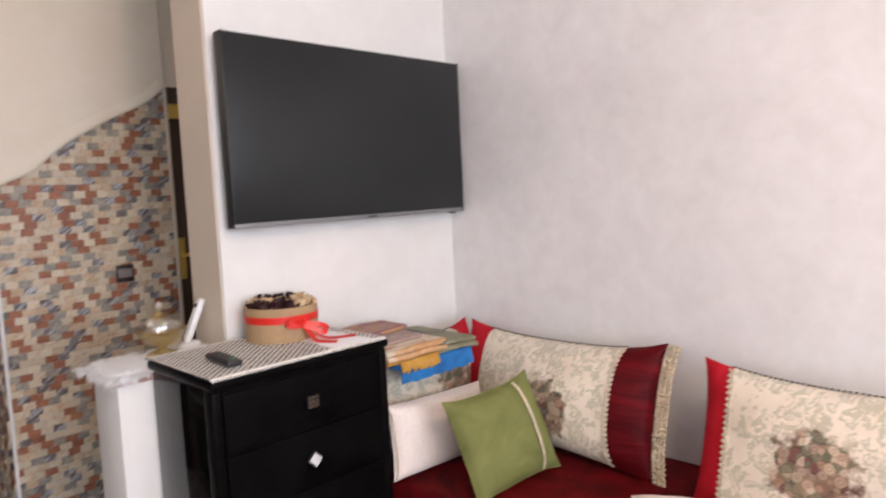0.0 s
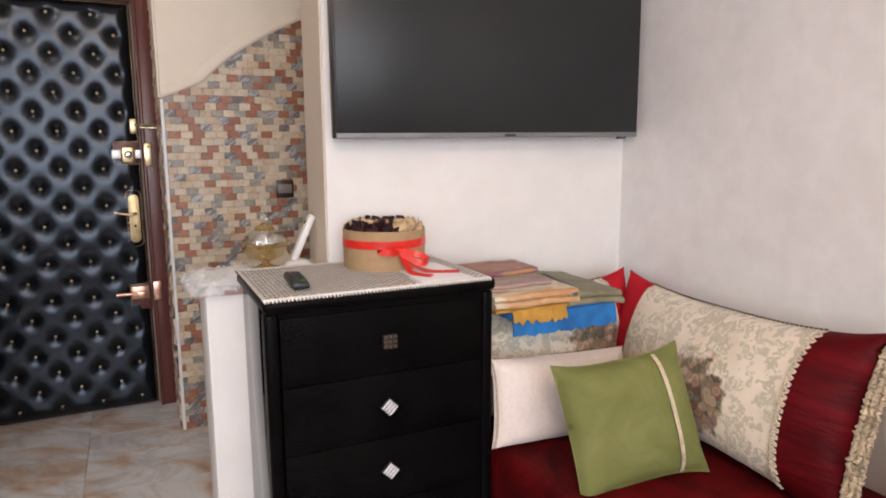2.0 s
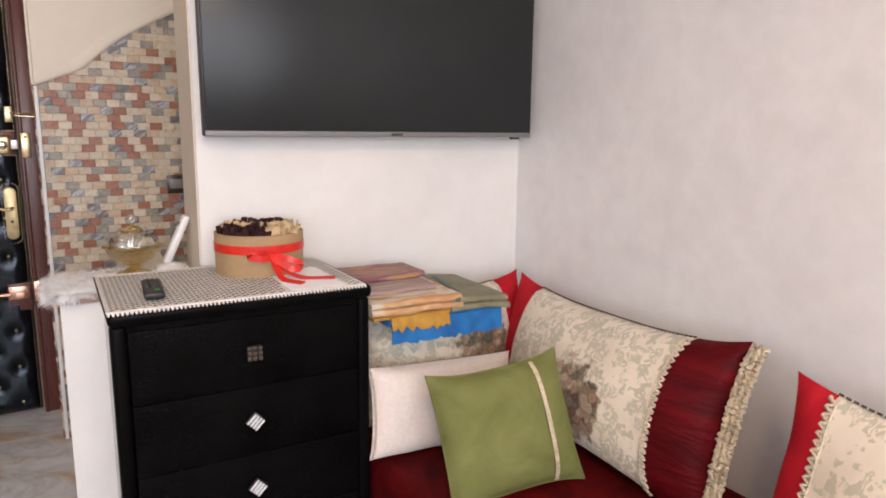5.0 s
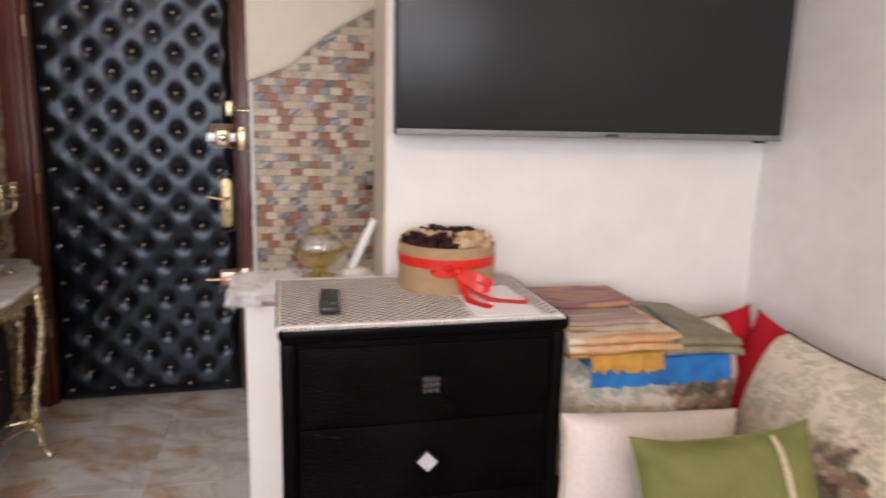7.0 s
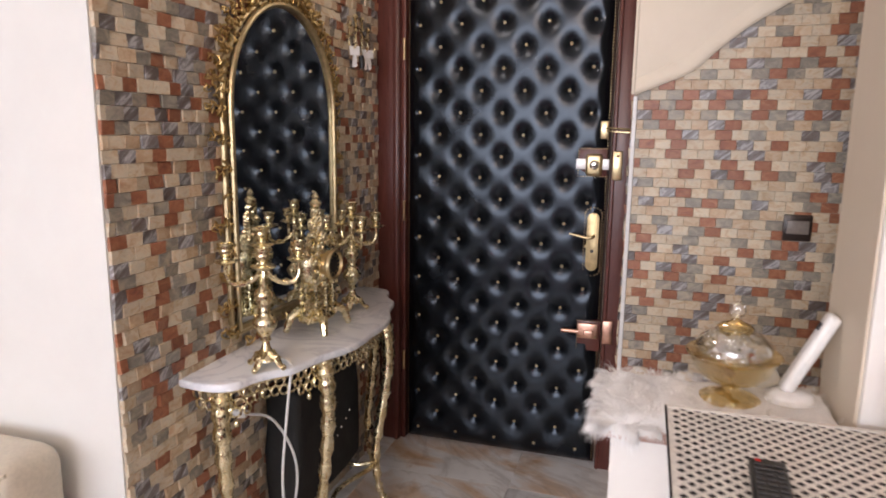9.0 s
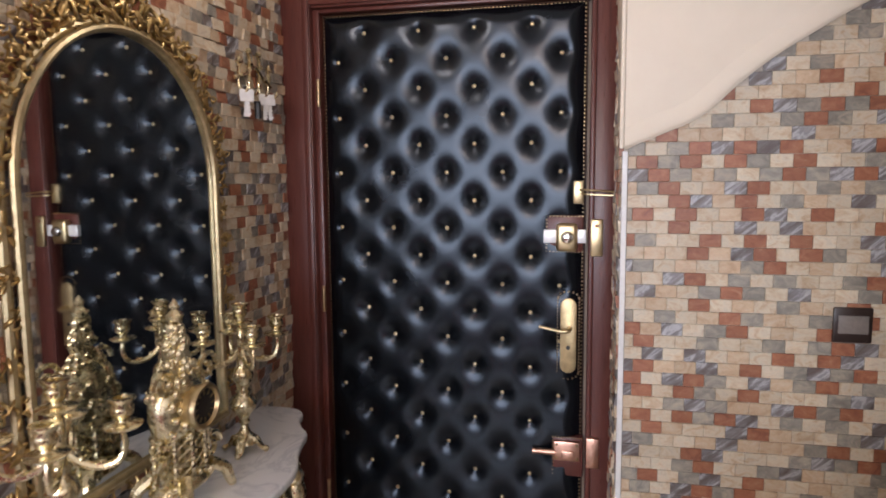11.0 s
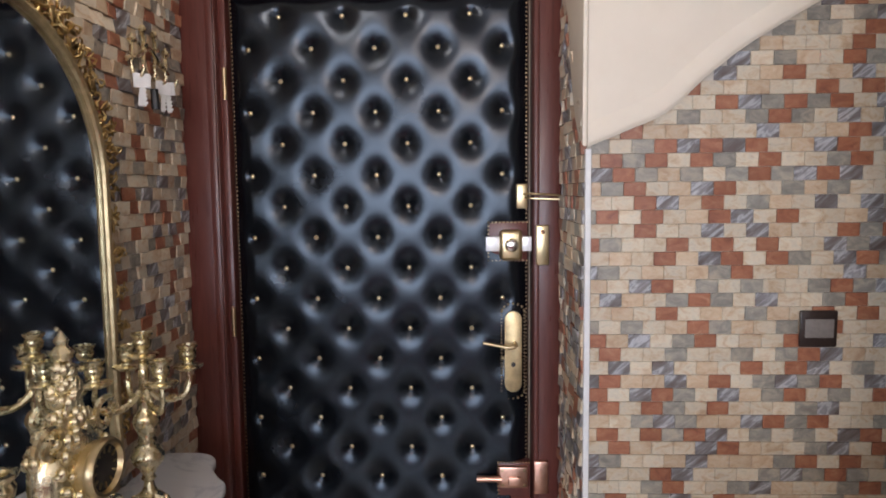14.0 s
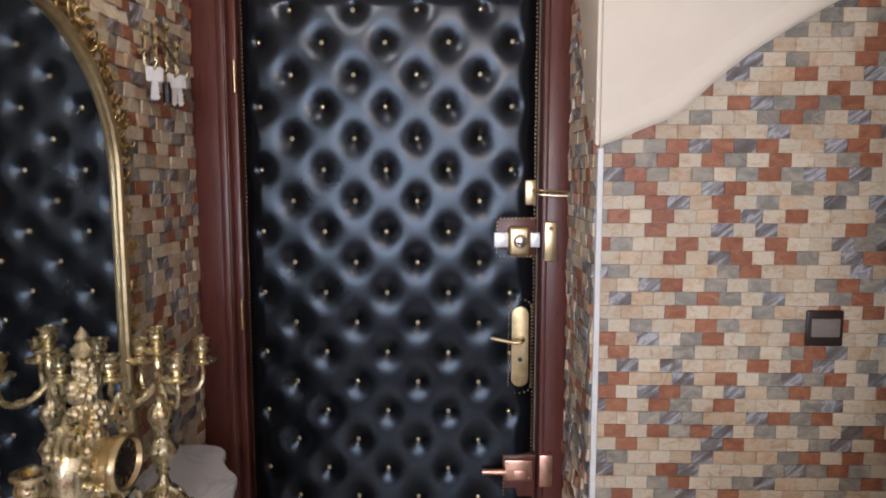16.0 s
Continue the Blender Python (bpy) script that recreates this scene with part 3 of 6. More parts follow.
# the wavy plaster that hangs over the mosaic
WAVE = arc([(XREV, 1.575, 0), (0.62, 1.612, 0), (0.71, 1.652, 0), (0.79, 1.725, 0), (0.87, 1.788, 0), (0.95, 1.838, 0), (1.03, 1.885, 0), (1.12, 1.93, 0), (1.20, 1.968, 0), (1.27, 2.012, 0), (XM, 2.075, 0)], 4)


def plaster_front():
    bm = slab([(p.x, p.y) for p in WAVE] + [(XM, CEIL - 0.002), (XREV, CEIL - 0.002)], 0, 0.012)
    return moved(bm, Matrix(((1, 0, 0, 0), (0, 0, -1, YM), (0, 1, 0, 0), (0, 0, 0, 1))))


setting("trim_wave_plaster", plaster_front(), M_CREAM, "cream plaster with a flowing wave edge", True)
# soft raised lip along the wave
lip = bmesh.new()
n = len(WAVE)
rows = []
for i, p in enumerate(WAVE):
    a, b = WAVE[max(i - 1, 0)], WAVE[min(i + 1, n - 1)]
    t = (b - a).normalized()
    u = Vector((-t.y, t.x, 0))
    prof = [(0.0, 0.0005), (0.0, 0.011), (0.004, 0.015), (0.012, 0.0172), (0.026, 0.0168), (0.040, 0.0145), (0.050, 0.0122)]
    rows.append([lip.verts.new((min(max(p.x + u.x * s, XREV + 0.0005), XM), YM - h, p.y + u.y * s)) for s, h in prof])
for a, b in zip(rows, rows[1:]):
    for j in range(len(a) - 1):
        lip.faces.new((a[j], a[j + 1], b[j + 1], b[j]))
setting("trim_wave_lip", lip, M_CREAM, "", True)
# the same plaster turns the corner beside the door
RET = arc([(YM - 0.012, 1.578, 0), (YM + 0.045, 1.605, 0), (YM + 0.10, 1.66, 0), (YM + 0.145, 1.73, 0), (YM + 0.18, 1.81, 0), (YM + 0.215, 1.91, 0), (YM + 0.28, 1.99, 0), (YD, 2.03, 0)], 5)
bm = slab([(p.x, p.y) for p in RET] + [(YD + 0.004, CEIL - 0.002), (YM - 0.012, CEIL - 0.002)], 0, 0.012, 0.004)
setting("trim_return_plaster", moved(bm, Matrix(((0, 0, -1, XREV), (1, 0, 0, 0), (0, 1, 0, 0), (0, 0, 0, 1)))), M_CREAM, "", True)
setting("trim_corner_bead", box(XREV - 0.004, XREV + 0.010, YM - 0.010, YM + 0.004, 0.0, 1.572, 0.002), M_WHITEPL, "white corner bead")
setting("trim_end_bead", box(XM - 0.006, XM + 0.008, YM - 0.010, YM + 0.012, 0.0, 2.075, 0.002), M_BEIGE)
# cream plaster patch above the left mosaic, beside the door head
bm = slab([(YD + 0.004, 2.15), (YD - 0.05, 2.17), (YD - 0.12, 2.24), (YD - 0.22, 2.36), (YD - 0.5, 2.46), (2.1, 2.52), (2.1, CEIL - 0.002), (YD + 0.004, CEIL - 0.002)], 0, 0.014, 0.004)
setting("trim_left_plaster", moved(bm, Matrix(((0, 0, 1, XL), (1, 0, 0, 0), (0, 1, 0, 0), (0, 0, 0, 1)))), M_CREAM, "", True)

# low wall beside the chest, with its marble cap
setting("wall_low", box(0.553, 0.929, 2.03, 2.24, -0.012, 0.925, 0.004), M_WHITE, "low white wall", True)
setting("trim_low_wall_cap", box(0.537, 0.929, 2.014, 2.255, 0.925, 0.952, 0.006), M_PINK, "pink marble cap on the low wall", True)

# ---- padded entrance door ----
BX0, BDX, BZ0, BDZ = -0.2845, 0.1835, 1.982, 0.0911
BUTTONS = [(BX0 - (0.5 * BDX if r % 2 else 0) + i * BDX, BZ0 - r * BDZ) for r in range(22) for i in range(5 if r % 2 else 4) if BZ0 - r * BDZ > 0.06]
door = tagged(new("door_1"), "black tufted leather door with brass locks", "", "", "structure")
door.matrix_world = pose(0, 3.70, 0)
part("leaf", box(-0.437, 0.437, 0.0, 0.045, 0.012, 2.052, 0.003), M_DARKWOOD, door)


def tuft(x, z):
    """Depth of the padding at x, z: a full plateau, drawn in at each button."""
    u = (x - BX0) / BDX
    w = (BZ0 - z) / BDZ
    pit = 0.0
    for r0 in range(math.floor(w) - 1, math.floor(w) + 3):
        off = 0.5 if r0 % 2 else 0.0
        for i0 in (math.floor(u + off), math.floor(u + off) + 1):
            d = math.hypot((u + off - i0) * BDX, 0.9 * (w - r0) * BDZ)
            pit += 0.66 * math.exp(-(d / 0.037) ** 2) + 0.34 * math.exp(-(d / 0.015) ** 2)
    edge = min(0.432 - abs(x), 2.047 - z, z - 0.017)
    e = max(0.0, min(1.0, edge / 0.06))
    e = math.sin(e * math.pi / 2) ** 0.8
    return e * (0.034 - 0.0175 * pit) + 0.002


bm = bmesh.new()
NX, NZ = 150, 350
grid = [[bm.verts.new((-0.432 + 0.864 * i / NX, 0, 0.017 + 2.03 * j / NZ)) for i in range(NX + 1)] for j in range(NZ + 1)]
for row in grid:
    for v in row:
        v.co.y = -tuft(v.co.x, v.co.z)
for j in range(NZ):
    for i in range(NX):
        bm.faces.new((grid[j][i], grid[j][i + 1], grid[j + 1][i + 1], grid[j + 1][i]))
part("padding", bm, M_LEATHER, door, "button-tufted black leather", True, 180)
btn = as_mesh("button", ball((0, 0, 0), 0.0075, None, 10, 6, (1, 0.6, 1)), M_BRASS)
for x, z in BUTTONS:
    if abs(x) < 0.40 and not (x > 0.3 and (1.24 < z < 1.40 or 0.57 < z < 0.68)):
        o = part("button", btn, None, door)
        o.location = (x, -tuft(x, z) - 0.001, z)
nails = bmesh.new()


def nail(x, z, y=-0.007):
    bmesh.ops.create_cone(nails, cap_ends=True, segments=6, radius1=0.0042, radius2=0.0016, depth=0.004, matrix=Matrix.Translation((x, y, z)) @ Matrix.Rotation(math.pi / 2, 4, "X"))


for k in range(165):
    z = 0.02 + k * 0.0123
    nail(-0.4275, z), nail(0.4275, z)
for k in range(70):
    nail(-0.42 + k * 0.0122, 2.042)
# nails round the handle plate and the locks, in the padding drawn flat there
for k in range(24):
    z = 0.885 + k * 0.0103
    nail(0.354, z, -0.034), nail(0.4215, z, -0.030)
for k in range(7):
    a = math.pi * (k + 0.5) / 7
    nail(0.388 + 0.033 * math.cos(a), 1.122 + 0.024 * math.sin(a), -0.033), nail(0.388 + 0.033 * math.cos(a), 0.884 - 0.024 * math.sin(a), -0.033)
for k in range(11):
    nail(0.316 + k * 0.0112, 1.386, -0.0345), nail(0.316 + k * 0.0112, 1.274, -0.0345), nail(0.342 + k * 0.0094, 0.664, -0.0345)
    nail(0.316, 1.274 + k * 0.0112, -0.0345), nail(0.343, 0.54 + k * 0.0122, -0.0345)
tagged(part("nail_trim", nails, M_NAIL, door, "row of small brass nails"), kind="stuff")
# plates around the locks
for (cx, cz, w, h) in ((0.372, 1.33, 0.118, 0.118), (0.39, 0.60, 0.10, 0.135)):
    part("lock_backing", box(cx - w / 2, cx + w / 2, -0.034, 0.0, cz - h / 2, cz + h / 2, 0.006), M_MAHOG, door)
# handle
oval = [(0.026 * math.cos(a), (0.096 if math.sin(a) >= 0 else -0.096) + 0.026 * math.sin(a)) for a in [2 * math.pi * (i + 0.5) / 32 for i in range(32)]]
pl = part("handle_plate", moved(slab(oval, 0, 0.010, 0.003), Matrix.Translation((0.388, -0.030, 1.003)) @ Matrix.Rotation(math.pi / 2, 4, "X")), M_OLDBRASS, door, "long worn brass handle plate")
part("lever", tube(arc([(0.392, -0.04, 1.03), (0.392, -0.076, 1.03), (0.372, -0.082, 1.026), (0.34, -0.083, 1.032), (0.298, -0.082, 1.040)], 5), [0.0065] * 12 + [0.0048] * 9, 10), M_BRASS, pl)
part("keyhole", tube([(0.388, -0.0395, 0.965), (0.388, -0.0425, 0.965)], 0.007, 10), M_DIAL, pl)
# rim lock with nickel bolt
rim = part("rim_lock", box(0.347, 0.413, -0.068, -0.032, 1.277, 1.365, 0.012, 3), M_BRASS, door, "cream and brass rim lock")
part("bolt", box(0.308, 0.348, -0.056, -0.036, 1.303, 1.345, 0.002), M_KEY, rim)
part("knob", moved(lathe([(0.0, 0.0), (0.019, 0.001), (0.020, 0.006), (0.016, 0.016), (0.009, 0.019), (0.0, 0.019)], 20), Matrix.Translation((0.382, -0.067, 1.322)) @ Matrix.Rotation(math.pi / 2, 4, "X")), M_CHROME, rim)
part("bolt_end", box(0.413, 0.44, -0.056, -0.036, 1.303, 1.345, 0.002), M_KEY, rim)
# door guard
gd = part("door_guard", box(0.398, 0.430, -0.036, -0.012, 1.425, 1.497, 0.004), M_BRASS, door)
part("swing_bar", tube(arc([(0.418, -0.036, 1.468), (0.44, -0.062, 1.468), (0.52, -0.058, 1.462), (0.522, -0.058, 1.452), (0.44, -0.052, 1.455), (0.42, -0.03, 1.458)], 4), 0.0032, 8), M_BRASS, gd)
# low latch
lt = part("latch", box(0.345, 0.430, -0.050, -0.024, 0.590, 0.655, 0.004), M_COPPER, door, "pink copper latch")
part("bolt", tube([(0.278, -0.048, 0.618), (0.35, -0.048, 0.618)], 0.010, 12), M_COPPER, lt)
for sx, sz in ((0.355, 0.600), (0.355, 0.645), (0.420, 0.600), (0.420, 0.645)):
    part("screw", ball((sx, -0.050, sz), 0.0045, None, 8, 5, (1, 0.6, 1)), M_NAIL, lt)
part("spring_cap", box(0.372, 0.412, -0.058, -0.048, 0.597, 0.626, 0.003), M_COPPER, lt)
# frame
fr = setting("trim_door_frame", box(XL + 0.002, -0.463, YD - 0.012, 3.75, 0.0, 2.145, 0.006), M_MAHOG, "dark mahogany door frame", True)
part("frame_jamb", box(0.445, XREV - 0.004, YD - 0.002, 3.75, 0.0, 2.145, 0.006), M_MAHOG, fr)
part("frame_head", box(-0.463, 0.445, YD - 0.006, 3.75, 2.068, 2.145, 0.006), M_MAHOG, fr)
part("frame_stop", box(-0.463, -0.441, YD + 0.012, 3.75, 0.0, 2.068, 0.004), M_MAHOG, fr)
part("frame_stop", box(-0.441, 0.441, YD + 0.012, 3.75, 2.055, 2.068, 0.003), M_MAHOG, fr)
part("frame_bead", box(-0.490, -0.466, YD - 0.021, YD - 0.010, 0.0, 2.10, 0.005), M_MAHOG, fr)
part("frame_bead", box(0.447, 0.463, YD - 0.011, YD, 0.0, 2.10, 0.005), M_MAHOG, fr)
part("frame_bead", box(-0.466, 0.447, YD - 0.015, YD - 0.004, 2.076, 2.10, 0.005), M_MAHOG, fr)
st = part("strike", box(0.452, 0.490, YD - 0.024, YD - 0.002, 1.262, 1.378, 0.005), M_BRASS, fr)
part("screw", ball((0.471, YD - 0.025, 1.358), 0.006, None, 8, 5), M_COPPER, st)
part("keeper", box(0.448, 0.49, YD - 0.022, YD - 0.002, 0.575, 0.675, 0.004), M_COPPER, fr)
for z in (0.35, 1.05, 1.75):
    part("hinge", tube([(-0.446, YD + 0.006, z), (-0.446, YD + 0.006, z + 0.09)], 0.007, 10), M_NAIL, fr)

# ---- second door, ajar view past the mosaic wall ----
d2 = tagged(new("door_2"), "dark brown door with brass handle", "", "", "structure")
d2.matrix_world = pose(0, 0, 0)
part("jamb", box(XM + 0.008, XM + 0.026, YM + 0.02, YM + 0.16, 0, 2.085, 0.003), M_CREAMPL, d2, "varnished yellow jamb edge")
part("door_head", box(XM + 0.026, 2.22, YM + 0.02, YM + 0.16, 2.0, 2.085, 0.003), M_DARKWOOD, d2)
part("gilt_bar", box(XM + 0.026, 2.20, YM + 0.024, YM + 0.05, 1.925, 2.0, 0.003), M_GOLDPAINT, d2, "gold bar across the door head")
lf = part("door_leaf", box(XM + 0.026, 2.19, YM + 0.05, YM + 0.09, 0.01, 2.0, 0.003), M_DARKWOOD, d2)
for z in (0.2, 0.85, 1.5):
    part("door_panel", box(XM + 0.16, 2.08, YM + 0.042, YM + 0.055, z, z + 0.42, 0.006), M_DARKWOOD, lf)
hp = part("handle_plate", box(XM + 0.030, XM + 0.068, YM + 0.038, YM + 0.05, 1.08, 1.30, 0.004), M_GOLDPAINT, d2, "brass handle plate")
part("lever", tube(arc([(XM + 0.05, YM + 0.04, 1.21), (XM + 0.05, YM - 0.005, 1.21), (XM + 0.08, YM - 0.01, 1.212), (XM + 0.15, YM - 0.01, 1.21)], 5), 0.008, 8), M_GOLDPAINT, hp)


# ---- television ----
tv = group_at("television", pose(1.508, 1.942, 1.724, 0, -0.25, -1.0), "large dark flat television mounted on the wall", "television")
part("casing", box(-0.567, 0.567, 0.004, 0.050, -0.335, 0.325, 0.004), M_BLACKPL, tv)
part("screen", box(-0.562, 0.562, -0.003, 0.004, -0.318, 0.320, 0.002), M_SCREEN, tv)
part("bottom_bezel", box(-0.567, 0.567, -0.006, 0.004, -0.336, -0.319, 0.002), M_BEZEL, tv, "silver bottom edge")
part("side_bezel", box(-0.5675, -0.5625, -0.004, 0.004, -0.319, 0.325, 0.001), M_BLACKPL, tv)
part("side_bezel", box(0.5625, 0.5675, -0.004, 0.004, -0.319, 0.325, 0.001), M_BLACKPL, tv)
part("logo_plate", box(0.01, 0.05, -0.008, -0.006, -0.332, -0.324), M_BLACKPL, tv)
part("sensor", box(0.50, 0.53, 0.01, 0.03, -0.343, -0.335), M_BLACKPL, tv)
part("wall_bracket", box(-0.2, 0.2, 0.050, 0.094, -0.2, 0.2, 0.004), M_BLACKPL, tv)

# ---- chest of drawers ----
CX0, CX1, CY0, CY1, CZ = 0.646, 1.289, 1.605, 2.022, 0.995
ch = group_at("chest_of_drawers", pose(0, 0, 0), "black lacquered chest of drawers with embossed fronts", "chest")
part("carcass", box(CX0 + 0.012, CX1 - 0.012, CY0 + 0.03, CY1, 0.05, CZ - 0.03, 0.004), M_GLOSS, ch)
part("top", box(CX0 - 0.004, CX1 + 0.004, CY0 - 0.012, CY1, CZ - 0.036, CZ, 0.014, 4), M_LACQ, ch)
for a, b in ((CX0, CX0 + 0.034), (CX1 - 0.034, CX1)):
    part("corner_post", box(a, b, CY0, CY0 + 0.05, 0.0, CZ - 0.036, 0.012, 4), M_LACQ, ch)
part("plinth", box(CX0 + 0.034, CX1 - 0.034, CY0 + 0.02, CY0 + 0.04, 0.0, 0.06, 0.003), M_LACQ, ch)
part("top_rail", box(CX0 + 0.034, CX1 - 0.034, CY0 + 0.005, CY0 + 0.03, 0.9425, 0.9588, 0.001, 1), M_CROC, ch)
for k in range(5):
    zt = 0.942 - 0.184 * k + (0 if k else 0.0)
    dr = part("drawer", box(CX0 + 0.037, CX1 - 0.037, CY0 + 0.004, CY0 + 0.03, zt - 0.1822, zt, 0.0022), M_CROC, ch)
    zc = 0.853 - 0.183 * k
    hd = part("drawer_handle", box(-0.019, 0.019, -0.004, 0.006, -0.019, 0.019, 0.002), M_BLACKPL, dr, "square jewelled knob")
    hd.matrix_world = Matrix.Translation((0.967 if k == 0 else 0.9625, CY0 - 0.002 - 0.008, zc)) @ Matrix.Rotation(radians(0 if k == 0 else 45), 4, "Y")
    if k:
        # four bright slanted bars
        for i in range(4):
            s = part("stud", box(-0.0027, 0.0027, -0.010, -0.003, -0.0165, 0.0165, 0.0012, 1), M_KEY, dr)
            s.matrix_world = hd.matrix_world @ Matrix.Translation(((i - 1.5) * 0.0092, 0, 0))
        continue
    for i in range(3):
        for j in range(3):
            s = part("stud", box(-0.0055, 0.0055, -0.010, -0.003, -0.0055, 0.0055, 0.002, 1), M_DULLSTUD, dr)
            s.matrix_world = hd.matrix_world @ Matrix.Translation(((i - 1) * 0.0135, 0, (j - 1) * 0.0135))

# ---- television remote and woven mat ----
mat_top = CZ + 0.004
mat = group_at("table_mat", pose(0.641, 1.600, CZ), "woven straw mat with black lattice, draped over the chest", "table mat")
MW, MD = 0.632, 0.415
bm = box(0, MW, -0.008, MD, 0.0005, 0.004, 0.0012, 1)
part("mat_ground", bm, M_WEAVE, mat)
spots = bmesh.new()
nx, ny = 54, 36
for j in range(ny):
    for i in range(nx):
        if (i + j) % 2:
            continue
        cx, cy = 0.008 + (MW - 0.016) * (i + 0.5) / nx, 0.004 + (MD - 0.010) * (j + 0.5) / ny
        if 0.415 + 0.1 * cy < cx < 0.585 and cy < 0.27:
            continue
        q = [spots.verts.new((cx + a, cy + b, 0.0046 if (a == 0) else 0.0043)) for a, b in ((-0.0064, 0), (0, -0.0060), (0.0064, 0), (0, 0.0060))]
        spots.faces.new(q)
tagged(part("black_weave", spots, M_WEAVEB, mat, "black woven spots"), kind="stuff")
wt = part("white_cloth", box(0.43, 0.58, 0.004, 0.265, 0.0045, 0.0065, 0.001, 1), M_HIDE, mat, "plain white woven end")
edge = bmesh.new()
for i in range(66):
    x = MW * (i + 0.5) / 66
    q = [edge.verts.new((x + a, -0.008 + b, c)) for a, b, c in ((-0.004, 0.006, 0.0045), (0.004, 0.006, 0.0045), (0.003, -0.007, -0.001), (0.0, -0.009, -0.005), (-0.003, -0.007, -0.001))]
    edge.faces.new(q)
tagged(part("scalloped_edge", edge, M_WEAVE, mat), kind="stuff")
bmr = box(0.001, MW + 0.006, MD - 0.012, MD, 0.004, 0.006, 0.001, 1)
part("border", bmr, M_WEAVE, mat)
part("dark_edge", box(-0.003, 0.0, -0.006, MD, 0.001, 0.0052, 0.0008, 1), M_WEAVEB, mat)

rc = group_at("remote_control", pose(0.757, 1.735, mat_top + 0.0045, 0, 0, -4), "black television remote lying on the mat", "remote")
part("body", box(-0.023, 0.023, -0.082, 0.082, 0, 0.018, 0.006, 3), M_BLACKPL, rc)
M_RUB = plain("grey_rubber", (0.06, 0.06, 0.062), 0.6)
M_RBTN = plain("red_button", (0.5, 0.02, 0.015), 0.5)
M_GBTN = plain("green_button", (0.05, 0.3, 0.05), 0.5)
bb = as_mesh("button", box(-0.005, 0.005, -0.003, 0.003, 0, 0.002, 0.001, 1), M_RUB)
for j in range(8):
    for i in range(3):
        o = part("button", bb, None, rc)
        o.location = ((i - 1) * 0.013, 0.06 - j * 0.013, 0.018)
part("button", ball((-0.012, 0.0715, 0.018), 0.0045, None, 8, 5, (1, 1, 0.5)), M_RBTN, rc, "red button")
part("button", ball((0.008, -0.055, 0.018), 0.0045, None, 8, 5, (1.6, 1, 0.5)), M_GBTN, rc, "green button")

# ---- flower box ----
FB = (1.073, 1.908, mat_top)
fb = group_at("flower_box", pose(*FB), "round kraft flower box tied with a red ribbon", "flower box")
R = 0.125
part("box_wall", lathe([(R, 0), (R + 0.001, 0.117), (R - 0.003, 0.118), (R - 0.004, 0.093), (0.0, 0.092)], 56), M_KRAFT, fb)
part("ribbon_band", lathe([(R + 0.001, 0.066), (R + 0.003, 0.066), (R + 0.003, 0.090), (R + 0.001, 0.090)], 56), M_RIBBON, fb)


def rose(seed):
    rnd = random.Random(seed)
    bm = bmesh.new()
    for k in range(13):
        a = k * 2.4 + rnd.random() * 0.3
        r = 0.0045 + 0.0018 * k
        w = 0.010 + 0.0009 * k
        ring = []
        for i in range(5):
            t = (i / 4 - 0.5) * 1.7
            for j in range(3):
                rr = r + 0.004 * j * j / 4
                ring.append(bm.verts.new((rr * math.cos(a + t * w / r * 0.42), rr * math.sin(a + t * w / r * 0.42), 0.024 - 0.0011 * k + (j - 2) * 0.010 + 0.002 * math.cos(t * 2) + rnd.random() * 0.001)))
        for i in range(4):
            for j in range(2):
                bm.faces.new((ring[i * 3 + j], ring[(i + 1) * 3 + j], ring[(i + 1) * 3 + j + 1], ring[i * 3 + j + 1]))
    ball((0, 0, 0.006), 0.013, bm, 8, 6)
    return bm


rose_d = [as_mesh("rose", rose(i), M_ROSE_D) for i in range(2)]
rose_l = [as_mesh("rose", rose(i + 5), M_ROSE_L) for i in range(2)]
rng = random.Random(4)
spots_r = [(0.0, 0.0)] + [(0.05, k * math.pi / 3) for k in range(6)] + [(0.086, (k + 0.3) * math.pi / 6.5) for k in range(13)]
for k, (r, a) in enumerate(spots_r):
    x, y = r * math.cos(a), r * math.sin(a)
    light = abs(x * 0.5 + y * 0.87) < 0.034 or (0.045 < x * 0.8 - y * 0.6 < 0.088)
    o = part("rose", (rose_l if light else rose_d)[k % 2], None, fb, "ivory rose" if light else "dark plum rose")
    o.matrix_local = Matrix.Translation((x, y, 0.112 + rng.random() * 0.006)) @ Matrix.Rotation(rng.random() * 6, 4, "Z") @ Matrix.Rotation(rng.random() * 0.4, 4, "X") @ Matrix.Diagonal((1.5, 1.5, 1.05, 1))


def strip(points, width, thick=0.0012, spin=None):
    """A ribbon along points, lying across the given side direction."""
    bm = bmesh.new()
    pts = arc(points, 6)
    side = Vector(spin or (0, 0, 1))
    rr = []
    for i, p in enumerate(pts):
        t = (pts[min(i + 1, len(pts) - 1)] - pts[max(i - 1, 0)]).normalized()
        s = (side - side.dot(t) * t).normalized()
        nrm = s.cross(t)
        rr.append([bm.verts.new(p + s * a * width / 2 + nrm * b * thick) for a, b in ((-1, -1), (1, -1), (1, 1), (-1, 1))])
    for a, b in zip(rr, rr[1:]):
        for j in range(4):
            bm.faces.new((a[j], a[(j + 1) % 4], b[(j + 1) % 4], b[j]))
    bm.faces.new(rr[0]), bm.faces.new(rr[-1])
    return bm


